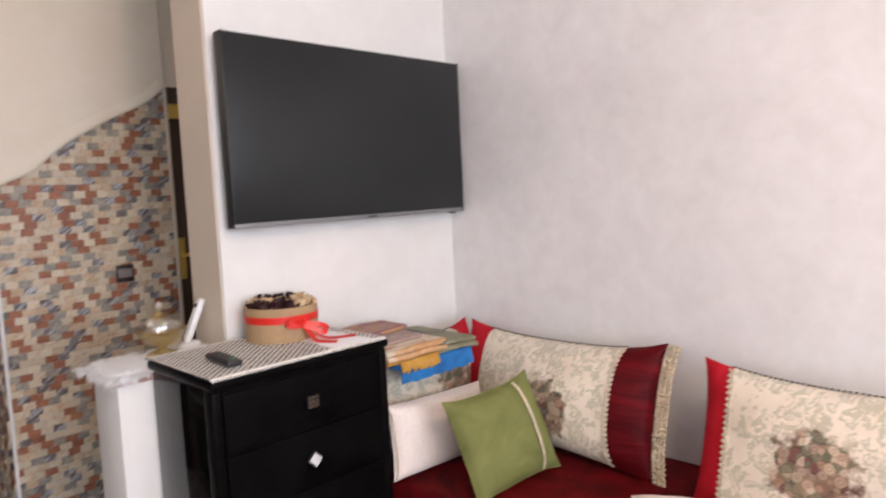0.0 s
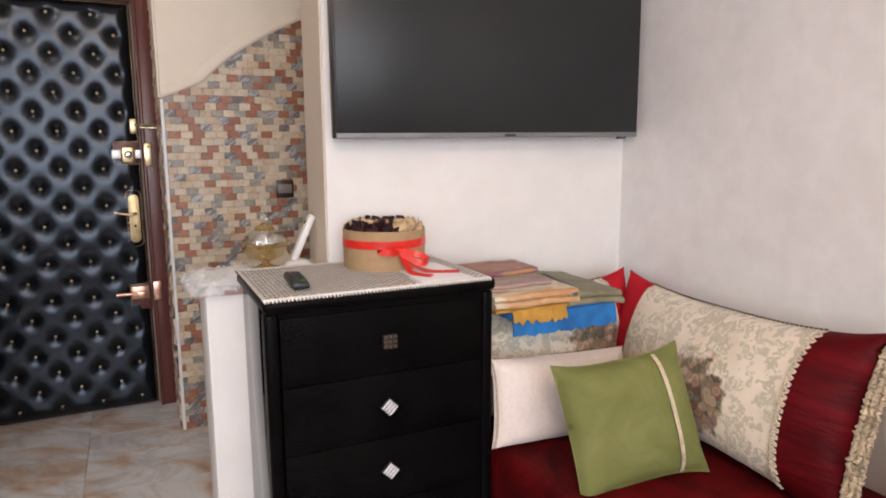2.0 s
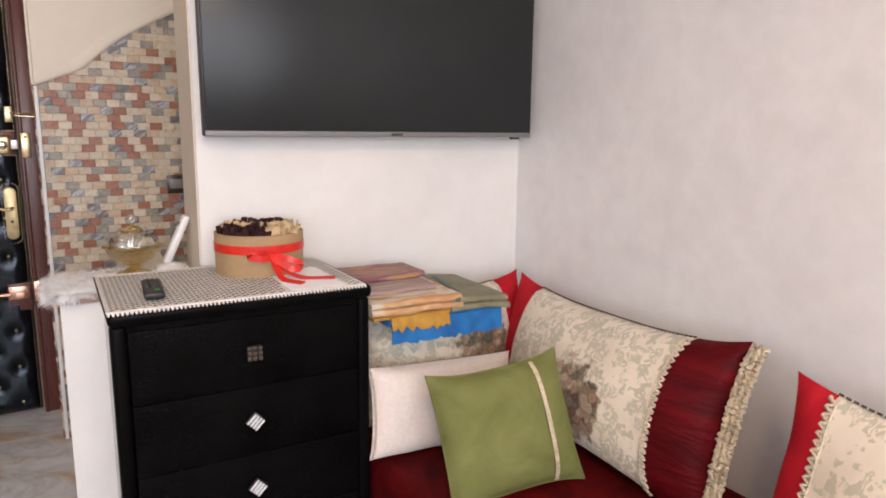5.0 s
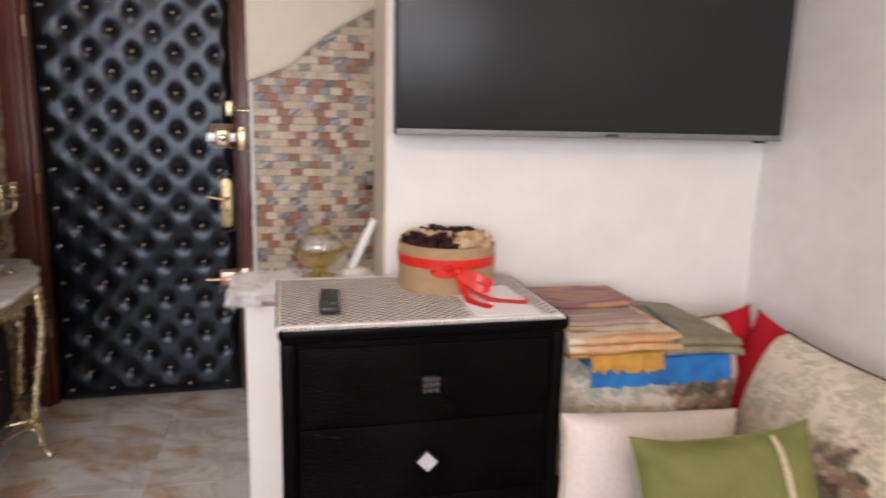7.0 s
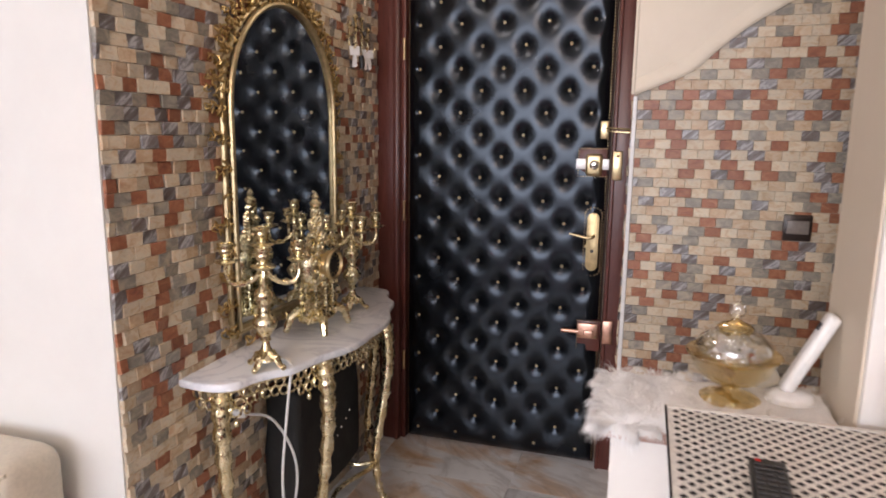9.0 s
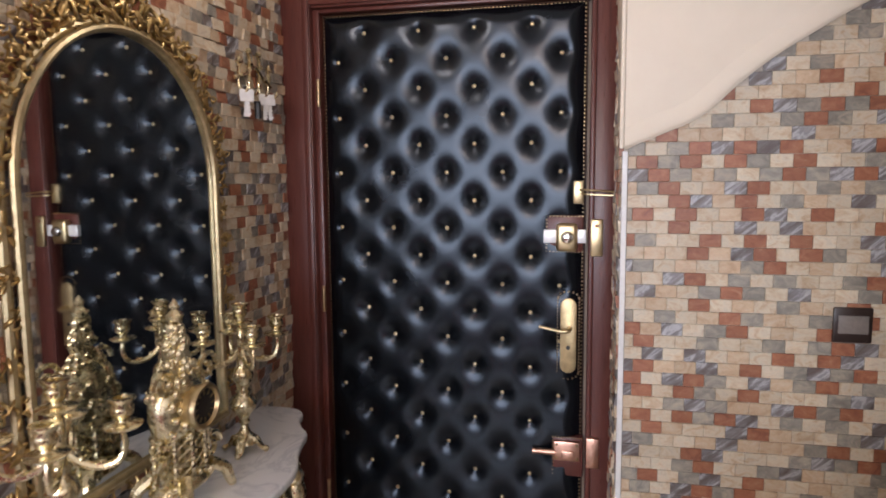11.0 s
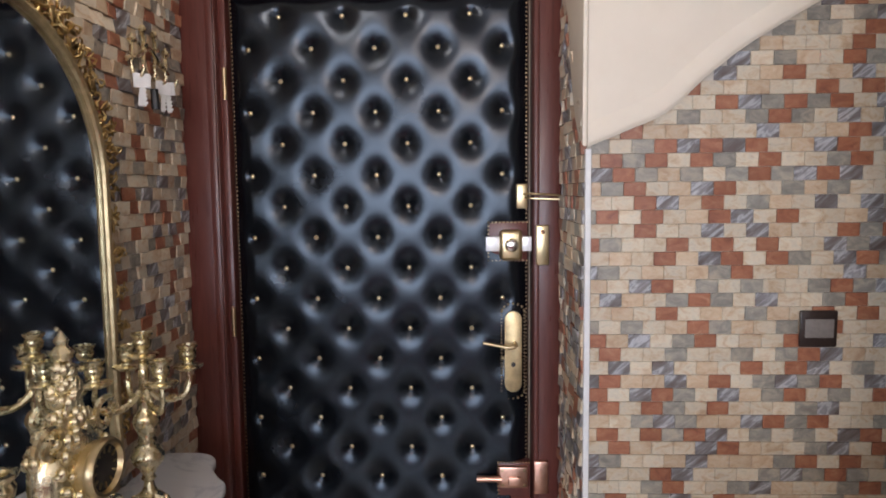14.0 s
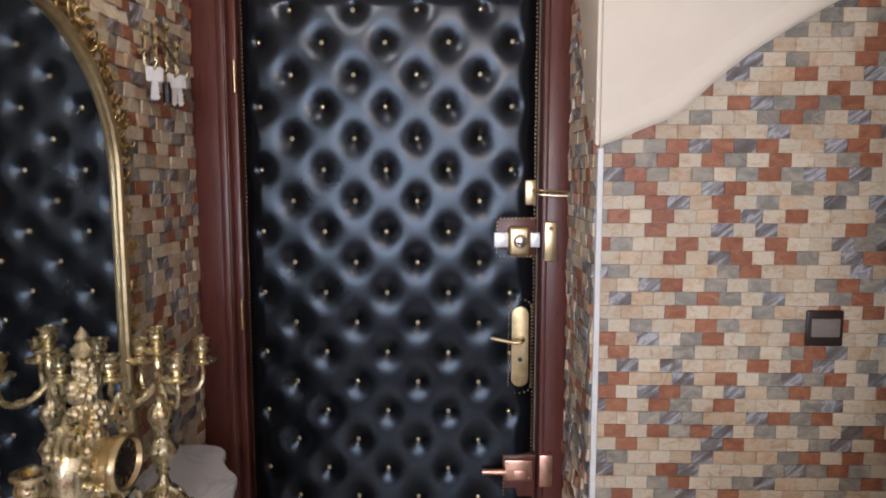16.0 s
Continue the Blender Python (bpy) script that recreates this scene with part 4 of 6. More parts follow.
ka = radians(-92)
kp = Vector((math.cos(ka), math.sin(ka), 0)) * (R + 0.008)
tg = Vector((-math.sin(ka), math.cos(ka), 0))
out = Vector((math.cos(ka), math.sin(ka), 0))
Z = Vector((0, 0, 1))
part("ribbon_knot", ball(kp + Z * 0.064, 0.013, None, 12, 8, (1.2, 1.0, 0.9)), M_RIBBON, fb)
part("bow_loop", strip([kp + Z * 0.064, kp + tg * 0.045 + out * 0.03 + Z * 0.055, kp + tg * 0.075 + out * 0.035 + Z * 0.038, kp + tg * 0.05 + out * 0.045 + Z * 0.03, kp + Z * 0.058 + out * 0.01], 0.018, spin=(0.3, 0.2, 1)), M_RIBBON, fb)
part("bow_loop", strip([kp + Z * 0.064, kp - tg * 0.04 + out * 0.012 + Z * 0.075, kp - tg * 0.06 + out * 0.008 + Z * 0.066, kp - tg * 0.03 + out * 0.02 + Z * 0.060, kp + Z * 0.062 + out * 0.008], 0.018), M_RIBBON, fb)
part("ribbon_tail", strip([kp + Z * 0.06, kp + out * 0.03 + Z * 0.03 + tg * 0.008, kp + out * 0.06 + Z * 0.006 + tg * 0.02, kp + out * 0.115 + Z * 0.004 + tg * 0.055], 0.020, spin=(0.7, 0.7, 0.25)), M_RIBBON, fb)
part("ribbon_tail", strip([kp + Z * 0.06, kp + out * 0.02 + Z * 0.03 + tg * 0.02, kp + out * 0.055 + Z * 0.006 + tg * 0.075, kp + out * 0.085 + Z * 0.004 + tg * 0.155], 0.020, spin=(0.2, 0.9, 0.25)), M_RIBBON, fb)


# ---- soft things ----
def pillow(w, h, d, u0=-1.0, u1=1.0, ear=0.19, nu=44, nv=26, rough=0.006, seed=0, power=2.6):
    """A stuffed cushion, or the stretch u0..u1 of one: x across, z up, front towards -y."""
    bm = bmesh.new()
    k = max(3, int(nu * (u1 - u0) / 2))

    def at(u, v, side):
        t = (max(0, 1 - abs(u) ** power) ** 0.55) * (max(0, 1 - abs(v) ** power) ** 0.55)
        x = 0.5 * w * u * (1 - 0.05 * (1 - abs(v) ** 3))
        z = 0.5 * h * v * (1 - ear * (1 - abs(u) ** 3))
        q = Vector((x * 5 + seed, z * 5, side))
        y = side * 0.5 * d * t + rough * noise.noise(q * 2.2) * (0.3 + t)
        return Vector((x, y, z + 0.4 * rough * noise.noise(q * 1.3)))

    sheets = []
    for side in (-1, 1):
        sheets.append([[bm.verts.new(at(u0 + (u1 - u0) * i / k, -1 + 2 * j / nv, side)) for j in range(nv + 1)] for i in range(k + 1)])
    for s in sheets:
        for i in range(k):
            for j in range(nv):
                bm.faces.new((s[i][j], s[i + 1][j], s[i + 1][j + 1], s[i][j + 1]))
    bmesh.ops.remove_doubles(bm, verts=bm.verts, dist=0.0006)
    return bm


def edge_point(w, h, d, u, v, side=-1, ear=0.19, power=2.6, off=0.0):
    t = (max(0, 1 - abs(u) ** power) ** 0.55) * (max(0, 1 - abs(v) ** power) ** 0.55)
    return Vector((0.5 * w * u * (1 - 0.05 * (1 - abs(v) ** 3)), side * (0.5 * d * t + off), 0.5 * h * v * (1 - ear * (1 - abs(u) ** 3))))


def salon_cushion(m, w, h, d, flower_at, label, bands=(0.80, 0.68), fringe=True, ends=(-1, 1)):
    c = group_at("sofa_cushion", m, label, "cushion", "brocade cushions on the sofa")
    dm = damask("rose_brocade", flower_at)
    part("brocade_panel", pillow(w, h, d, -bands[0], bands[1]), dm, c, "cream brocade woven with roses")
    for s, band in ((-1, bands[0]), (1, bands[1])):
        a, b = sorted((s * band, s * 1.0))
        # fringed end gets the darker red with painted fold shade, other end the brighter
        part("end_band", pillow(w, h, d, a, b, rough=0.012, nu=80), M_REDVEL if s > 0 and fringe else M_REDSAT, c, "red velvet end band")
        if s not in ends:
            continue
        # looped gimp braid over the seam
        g = bmesh.new()
        pts = []
        for i in range(121):
            v = -0.97 + 1.94 * i / 120
            pts.append(edge_point(w, h, d, s * band + 0.018 * math.sin(i * 1.25), v, -1, off=0.003))
        tube(pts, 0.0042, 5, g)
        tube([edge_point(w, h, d, s * (band - 0.02), -0.97 + 1.94 * i / 40, -1, off=0.002) for i in range(41)], 0.003, 5, g)
        part("gimp_braid", g, M_TRIM, c)
        if fringe and s > 0:
            f = bmesh.new()
            for row, (off, rad) in enumerate(((0.012, 0.010), (0.028, 0.010), (0.043, 0.008))):
                pts = []
                for i in range(91):
                    v = -0.98 + 1.96 * i / 90
                    p = edge_point(w, h, d, s * 1.0, v)
                    pts.append(p + Vector((s * (off + 0.003 * math.sin(i * 2.1 + row)), 0.004 * math.sin(i * 1.7) - 0.004, 0)))
                tube(pts, [rad * (0.8 + 0.3 * math.sin(i * 2.6 + row)) for i in range(91)], 6, f)
            part("fringe", f, M_GOLDTRIM, c, "gold thread fringe")
    k = bmesh.new()
    for i in range(46):
        a = edge_point(w, h, d, -bands[0] + (bands[0] + bands[1]) * i / 46, 1.0) + Vector((0, -0.002, 0.003))
        b = edge_point(w, h, d, -bands[0] + (bands[0] + bands[1]) * (i + 0.6) / 46, 1.0) + Vector((0, -0.002, 0.003))
        tube([a, b], 0.0028, 6, k)
    tagged(part("edge_cord", k, M_CORD, c, "brown twisted edge cord"), kind="stuff")
    return c


SEAT = 0.468
sofa = group_at("sofa", pose(0, 0, 0), "low banquette sofa covered in dark red velvet", "sofa")
part("base", box(1.36, 2.10, -2.6, 2.03, 0.0, 0.26, 0.01), M_DARKWOOD, sofa)
bm = box(1.305, 2.105, -2.62, 2.035, 0.262, SEAT, 0.045, 4)
part("mattress", bm, M_SEATRED, sofa, "dark red velvet mattress")

salon_cushion(Matrix.Translation((1.905, 1.362, SEAT + 0.218)) @ Matrix.Rotation(radians(-90), 4, "Z") @ Matrix.Rotation(radians(-16), 4, "X"), 0.905, 0.49, 0.22, (0.03, -0.06), "cream brocade cushion with red velvet ends and gold fringe", (0.70, 0.68), True, (1,))
salon_cushion(Matrix.Translation((1.835, 0.29, SEAT + 0.216)) @ Matrix.Rotation(radians(-90), 4, "Z") @ Matrix.Rotation(radians(-17), 4, "X"), 0.93, 0.48, 0.22, (-0.10, -0.04), "cream brocade cushion with a rose posy, beside its twin")
salon_cushion(Matrix.Translation((1.91, -0.76, SEAT + 0.216)) @ Matrix.Rotation(radians(-90), 4, "Z") @ Matrix.Rotation(radians(-15), 4, "X"), 0.93, 0.48, 0.22, (-0.08, -0.05), "cream brocade cushion with a rose posy, beside its twin")
salon_cushion(Matrix.Translation((1.662, 1.825, SEAT + 0.228)) @ Matrix.Rotation(radians(-13), 4, "X"), 0.67, 0.455, 0.24, (0.09, -0.02), "cream brocade cushion in the sofa's corner under folded blankets", (0.96, 0.66), False, ())

wc = group_at("ivory_cushion", Matrix.Translation((1.535, 1.612, SEAT + 0.129)) @ Matrix.Rotation(radians(3), 4, "Y") @ Matrix.Rotation(radians(-9), 4, "X"), "flat ivory satin cushion leaning in the sofa's corner", "cushion")
part("cover", pillow(0.50, 0.264, 0.11, ear=0.03, power=5.0, seed=3), M_WHITEFAB, wc)
part("piping", tube([edge_point(0.50, 0.264, 0.11, -0.985, -0.97 + 1.94 * i / 30, -1, 0.03, 5.0, 0.002) for i in range(31)], 0.003, 6), M_TRIM, wc)

# green velvet pillow, set by its own axes
gx = Vector((0.37, -0.062, 0.0)).normalized()
gz = Vector((-0.01, 0.125, 0.295)).normalized()
gy = gz.cross(gx).normalized()
gz = gx.cross(gy).normalized()
gm = Matrix(((gx.x, gy.x, gz.x, 1.562), (gx.y, gy.y, gz.y, 1.325), (gx.z, gy.z, gz.z, SEAT + 0.156), (0, 0, 0, 1))) @ Matrix.Rotation(radians(-5), 4, "Y")
gp = group_at("green_cushion", gm, "square olive green velvet cushion with a gold stripe", "cushion")
GW, GH, GD = 0.395, 0.365, 0.14
part("cover", pillow(GW, GH, GD, ear=0.12, seed=7, rough=0.010), M_GREEN, gp)
part("stripe", strip([edge_point(GW, GH, GD, 0.52, -0.97 + 1.94 * i / 12, -1, 0.12, 2.6, 0.0035) for i in range(13)], 0.012, 0.001, (1, 0, 0)), M_GOLDTRIM, gp, "gold thread stripe")
rim_pts = [edge_point(GW, GH, GD, -1, v / 10, -1, 0.12) for v in range(-10, 10)] + [edge_point(GW, GH, GD, u / 10, 1, -1, 0.12) for u in range(-10, 10)] + [edge_point(GW, GH, GD, 1, -v / 10, -1, 0.12) for v in range(-10, 10)] + [edge_point(GW, GH, GD, -u / 10, -1, -1, 0.12) for u in range(-10, 10)]
part("piping", tube(rim_pts, 0.0026, 5, closed=True), M_GREEN, gp)
iv = group_at("ivory_pillow", pose(1.545, 0.635, SEAT + 0.047, -88, 0, 30), "ivory satin pillow lying flat on the red seat", "cushion")
part("cover", pillow(0.36, 0.34, 0.10, ear=0.05, seed=11), M_WHITEFAB, iv)


# ---- folded blankets on the corner cushion ----
def folded(x0, x1, y0, y1, z0, layers, t, seed, sag=0.0):
    """A folded cloth: a flat roll of layers with rounded folds towards the front."""
    bm = bmesh.new()
    n = 26
    for k in range(layers):
        zc = z0 + t * (k + 0.5)
        prof = []
        for i in range(13):
            a = math.pi / 2 + math.pi * i / 12
            prof.append((y0 + 0.006 * k + t * 0.5 * math.cos(a) + t * 0.5, zc + 0.5 * t * 0.96 * math.sin(a)))
        prof = [(y1 - 0.004 * k, zc + 0.48 * t)] + prof + [(y1 - 0.004 * k, zc - 0.48 * t)]
        rows = []
        for i in range(n + 1):
            x = x0 + (x1 - x0) * i / n
            row = []
            for y, z in prof:
                q = Vector((x * 7, y * 7, seed + k))
                row.append(bm.verts.new((x + 0.004 * noise.noise(q * 1.7), y + 0.010 * noise.noise(q) * (y1 - y) / (y1 - y0 + 0.001), z + 0.004 * noise.noise(q * 2.0) - sag * ((x - x0) / (x1 - x0)) ** 2 - 0.06 * max(0, 0.05 - (y - y0)))))
            rows.append(row)
        m = len(prof)
        for a, b in zip(rows, rows[1:]):
            for j in range(m):
                bm.faces.new((a[j], a[(j + 1) % m], b[(j + 1) % m], b[j]))
        bm.faces.new(rows[0]), bm.faces.new(rows[-1])
    return bm


def hanging(x0, x1, y, z0, z1, seed, ragged=0.012, thick=0.006):
    """A cloth edge that hangs down in front, with a ragged hem."""
    bm = bmesh.new()
    n = 60
    cols = []
    for i in range(n + 1):
        x = x0 + (x1 - x0) * i / n
        low = z1 + ragged * noise.noise(Vector((x * 60, seed, 0))) + 0.012 * noise.noise(Vector((x * 9, seed, 2)))
        col = []
        for j in range(7):
            f = j / 6
            z = z0 + (low - z0) * f
            yy = y - 0.012 * math.sin(f * 1.8) + 0.006 * noise.noise(Vector((x * 25, z * 10, seed)))
            col.append((bm.verts.new((x, yy, z)), bm.verts.new((x, yy + thick, z))))
        cols.append(col)
    for a, b in zip(cols, cols[1:]):
        for j in range(6):
            for s in (0, 1):
                bm.faces.new((a[j][s], b[j][s], b[j + 1][s], a[j + 1][s]))
        bm.faces.new((a[6][0], b[6][0], b[6][1], a[6][1]))
        bm.faces.new((a[0][0], b[0][0], b[0][1], a[0][1]))
    for c in (cols[0], cols[-1]):
        for j in range(6):
            bm.faces.new((c[j][0], c[j][1], c[j + 1][1], c[j + 1][0]))
    return bm


def blanket(name, bm, mat, label, hem=None):
    b = solo(name, bm, mat, label, "blanket", None, "folded blankets")
    if hem:
        part("hem", hem[0], hem[1], b, hem[2])
    return b


BZ = 0.853
blanket("blue_blanket", folded(1.36, 1.755, 1.630, 1.95, BZ, 1, 0.022, 1), M_BLUE, "bright blue wool blanket with a ragged hem, folded", (hanging(1.365, 1.75, 1.628, BZ + 0.012, 0.80, 3), M_BLUE, "ragged blue hem"))
blanket("ochre_blanket", folded(1.31, 1.56, 1.622, 1.95, BZ + 0.023, 1, 0.014, 2), M_OCHRE, "ochre wool blanket folded on the cushion", (hanging(1.36, 1.55, 1.618, BZ + 0.030, 0.842, 5, 0.02), M_OCHRE, "ochre tassels"))
blanket("ikat_blanket", folded(1.302, 1.60, 1.610, 1.90, BZ + 0.038, 2, 0.020, 3), M_IKAT, "orange and cream ikat blanket, folded")
blanket("olive_blanket", folded(1.562, 1.775, 1.612, 1.955, BZ + 0.024, 2, 0.021, 4, 0.012), M_OLIVE, "olive grey wool blanket, folded")
part("stripe", strip([(1.575, 1.606, BZ + 0.058), (1.60, 1.64, BZ + 0.0685), (1.63, 1.75, BZ + 0.0685), (1.66, 1.90, BZ + 0.066)], 0.014, 0.0014, (1, -0.3, 0)), M_INDIGO, bpy.data.objects["olive_blanket"], "faded indigo stripe")
blanket("striped_blanket", folded(1.30, 1.555, 1.70, 1.955, BZ + 0.079, 1, 0.016, 5), M_STRIPE, "mauve striped blanket, folded")
blanket("plum_blanket", folded(1.298, 1.57, 1.80, 1.965, BZ + 0.096, 1, 0.018, 6), M_PURPLE, "plum and ochre ikat blanket on top of the pile")

# ---- cream armchair by the white wall ----
ac = group_at("armchair", pose(-1.16, 1.62, 0), "cream upholstered armchair against the white wall", "armchair")
part("seat", box(-0.34, 0.34, -0.38, 0.30, 0.12, 0.42, 0.05, 4), M_CREAMFAB, ac)
part("backrest", box(-0.47, 0.47, 0.24, 0.43, 0.12, 0.72, 0.06, 5), M_CREAMFAB, ac)
for s in (-1, 1):
    part("armrest", box(*sorted((s * 0.35, s * 0.47)), -0.38, 0.26, 0.12, 0.60, 0.05, 4), M_CREAMFAB, ac)
    for y in (-0.33, 0.36):
        part("leg", lathe([(0.018, 0.0), (0.026, 0.12)], 12, None, Matrix.Translation((s * 0.40, y, 0))), M_DARKWOOD, ac)
part("piping", tube(arc([(0.468, 0.24, 0.14), (0.468, 0.24, 0.665), (0.42, 0.24, 0.717), (-0.42, 0.24, 0.717), (-0.468, 0.24, 0.665), (-0.468, 0.24, 0.14)], 6), 0.004, 6), M_TRIM, ac)

# ---- white fur throw, glass bowl and stand on the low wall ----
fur = group_at("fur_throw", pose(0, 0, 0), "shaggy white faux fur throw draped on the low wall", "fur throw")
rng = random.Random(8)


def fur_base():
    bm = bmesh.new()
    nx, ny = 26, 20
    g = []
    for i in range(nx + 1):
        row = []
        for j in range(ny + 1):
            x, y = 0.528 + 0.396 * i / nx, 2.006 + 0.262 * j / ny
            e = min(x - 0.528, 0.927 - x + 0.02, y - 2.006, 2.268 - y)
            z = 0.953 + 0.014 * min(1, max(0, e) / 0.03) + 0.006 * noise.noise(Vector((x * 22, y * 22, 1)))
            row.append(bm.verts.new((x, y, z)))
        g.append(row)
    for i in range(nx):
        for j in range(ny):
            bm.faces.new((g[i][j], g[i + 1][j], g[i + 1][j + 1], g[i][j + 1]))
    r = bmesh.ops.extrude_face_region(bm, geom=list(bm.faces))
    for v in [q for q in r["geom"] if isinstance(q, bmesh.types.BMVert)]:
        v.co.z = 0.9525
    return bm


part("hide", fur_base(), M_HIDE, fur)
verts, faces = [], []
for k in range(13000):
    if k % 3 == 0:
        x, y = rng.choice([(0.53, rng.uniform(2.006, 2.262)), (rng.uniform(0.53, 0.63), 2.008)])
    else:
        x, y = rng.uniform(0.53, 0.92), rng.uniform(2.008, 2.264)
    a = 6.283 * noise.noise(Vector((x * 28, y * 28, 7))) + rng.uniform(-0.8, 0.8)
    d = Vector((math.cos(a) * 0.6 - (0.9 if x < 0.55 else 0.25), math.sin(a) * 0.6 - (0.8 if y < 2.02 else 0.0) + (0.5 if y > 2.24 else 0), rng.uniform(0.05, 0.45) - (0.5 if x < 0.54 or y < 2.012 else 0)))
    if math.hypot(x - 0.757, y - 2.165) < 0.062 or math.hypot(x - 0.862, y - 2.185) < 0.045:
        continue
    L = rng.uniform(0.016, 0.036) * (1.5 if x < 0.55 or y < 2.02 else 1) * (0.7 + 0.6 * noise.noise(Vector((x * 40, y * 40, 3))))
    d = d.normalized() * L
    s = Vector((-math.sin(a), math.cos(a), 0)) * 0.00055
    p = Vector((x, y, 0.958 + 0.008 * min(1, max(0, min(x - 0.528, y - 2.006)) / 0.03)))
    b = len(verts)
    droop = Vector((0, 0, -0.25 * L))
    verts += [p - s, p + s, p + d * 0.6 + s * 0.8, p + d * 0.6 - s * 0.8, p + d + droop]
    faces += [(b, b + 1, b + 2, b + 3), (b + 3, b + 2, b + 4)]
me = bpy.data.meshes.new("hair")
me.from_pydata(verts, [], faces)
me.materials.append(M_FUR)
tagged(part("hair", me, None, fur, "long white hairs"), kind="stuff")

gb = group_at("glass_bowl", pose(0.757, 2.165, 0.966) @ Matrix.Diagonal((0.95, 0.95, 0.96, 1)), "amber lustre glass bowl with a clear domed lid", "glass bowl")
part("foot", lathe([(0.0, 0.0), (0.054, 0.0), (0.056, 0.003), (0.050, 0.008), (0.032, 0.014), (0.017, 0.021), (0.014, 0.027), (0.020, 0.033), (0.0, 0.034)], 36), M_LUSTRE, gb, "gilded glass foot")
part("bowl", lathe([(0.0, 0.032), (0.022, 0.033), (0.048, 0.041), (0.066, 0.056), (0.074, 0.074), (0.080, 0.086), (0.077, 0.088), (0.069, 0.078), (0.060, 0.060), (0.044, 0.046), (0.0, 0.040)], 40), M_AMBER, gb, "amber glass bowl")
part("rim_band", lathe([(0.072, 0.085), (0.086, 0.090), (0.088, 0.093), (0.084, 0.096), (0.070, 0.093)], 48), M_LUSTRE, gb, "flared gilded rim")
ld = part("lid", lathe([(0.069, 0.094), (0.070, 0.104), (0.063, 0.119), (0.049, 0.131), (0.030, 0.140), (0.0, 0.143), (0.028, 0.137), (0.046, 0.128), (0.059, 0.117), (0.065, 0.104), (0.065, 0.094)], 18), M_CLEAR, gb, "clear faceted lid")
part("collar", lathe([(0.031, 0.139), (0.033, 0.144), (0.025, 0.150), (0.012, 0.155), (0.007, 0.160), (0.0, 0.160)], 28), M_LUSTRE, ld, "gilded collar")
part("knob", lathe([(0.0, 0.157), (0.007, 0.159), (0.008, 0.163), (0.014, 0.168), (0.0165, 0.177), (0.014, 0.187), (0.007, 0.192), (0.0, 0.193)], 20), M_CLEAR, ld)

ph = group_at("phone_stand", pose(0.862, 2.185, 0.966, 0, 0, 0), "white plastic cordless handset standing on its base", "telephone")
part("base", lathe([(0.042, 0.0), (0.044, 0.008), (0.038, 0.018), (0.025, 0.024), (0.0, 0.025)], 32, None, None, 0.75), M_WHITEPL, ph)
hs = part("handset", moved(box(-0.012, 0.012, -0.018, 0.018, 0.0, 0.165, 0.009, 3), Matrix.Translation((-0.012, 0, 0.02)) @ Matrix.Rotation(radians(25), 4, "Y")), M_WHITEPL, ph)
part("display", moved(box(-0.0132, -0.0118, -0.008, 0.008, 0.128, 0.142, 0.0005, 1), Matrix.Translation((-0.012, 0, 0.02)) @ Matrix.Rotation(radians(25), 4, "Y")), M_BLACKPL, hs)
part("back_rest", moved(box(-0.035, 0.035, -0.006, 0.006, 0.0, 0.10, 0.005, 2), Matrix.Translation((-0.035, 0.055, 0.0)) @ Matrix.Rotation(radians(-28), 4, "Y")), M_CREAMPL, ph, "cream plastic rest")

# ---- light switch ----
sw = group_at("light_switch", pose(1.066, YM - 0.005, 1.151), "brown light switch on the mosaic wall", "light switch")
part("plate", box(-0.043, 0.043, -0.009, 0.0, -0.043, 0.043, 0.004), M_BROWNPL, sw)
part("rocker", box(-0.033, 0.033, -0.013, -0.008, -0.020, 0.024, 0.002), M_GREYBTN, sw, "grey rocker")

# ---- console table ----
TOPZ = 0.793
half = [(-0.567, 2.285), (-0.50, 2.276), (-0.44, 2.284), (-0.405, 2.315), (-0.39, 2.37), (-0.36, 2.42), (-0.325, 2.462), (-0.312, 2.52), (-0.292, 2.59), (-0.262, 2.66), (-0.247, 2.73), (-0.245, 2.80), (-0.248, 2.85)]
full = half + [(x, 5.70 - y) for x, y in reversed(half[:-1])]
curve = arc([(x, y, 0) for x, y in full], 4)
con = group_at("console_table", pose(0, 0, 0), "gilded console table with a white marble top", "console table")
part("marble_top", slab([(p.x, p.y) for p in curve], TOPZ - 0.024, TOPZ, 0.007, 3), M_MARBLE, con, "white veined marble top")
inner = [Vector((-0.567 + (p.x + 0.567) * 0.86, 2.85 + (p.y - 2.85) * 0.93, 0)) for p in curve]
rail = bmesh.new()
tube([p + Vector((0, 0, TOPZ - 0.032)) for p in inner], 0.009, 8, rail)
part("top_rail", rail, M_GOLD, con)


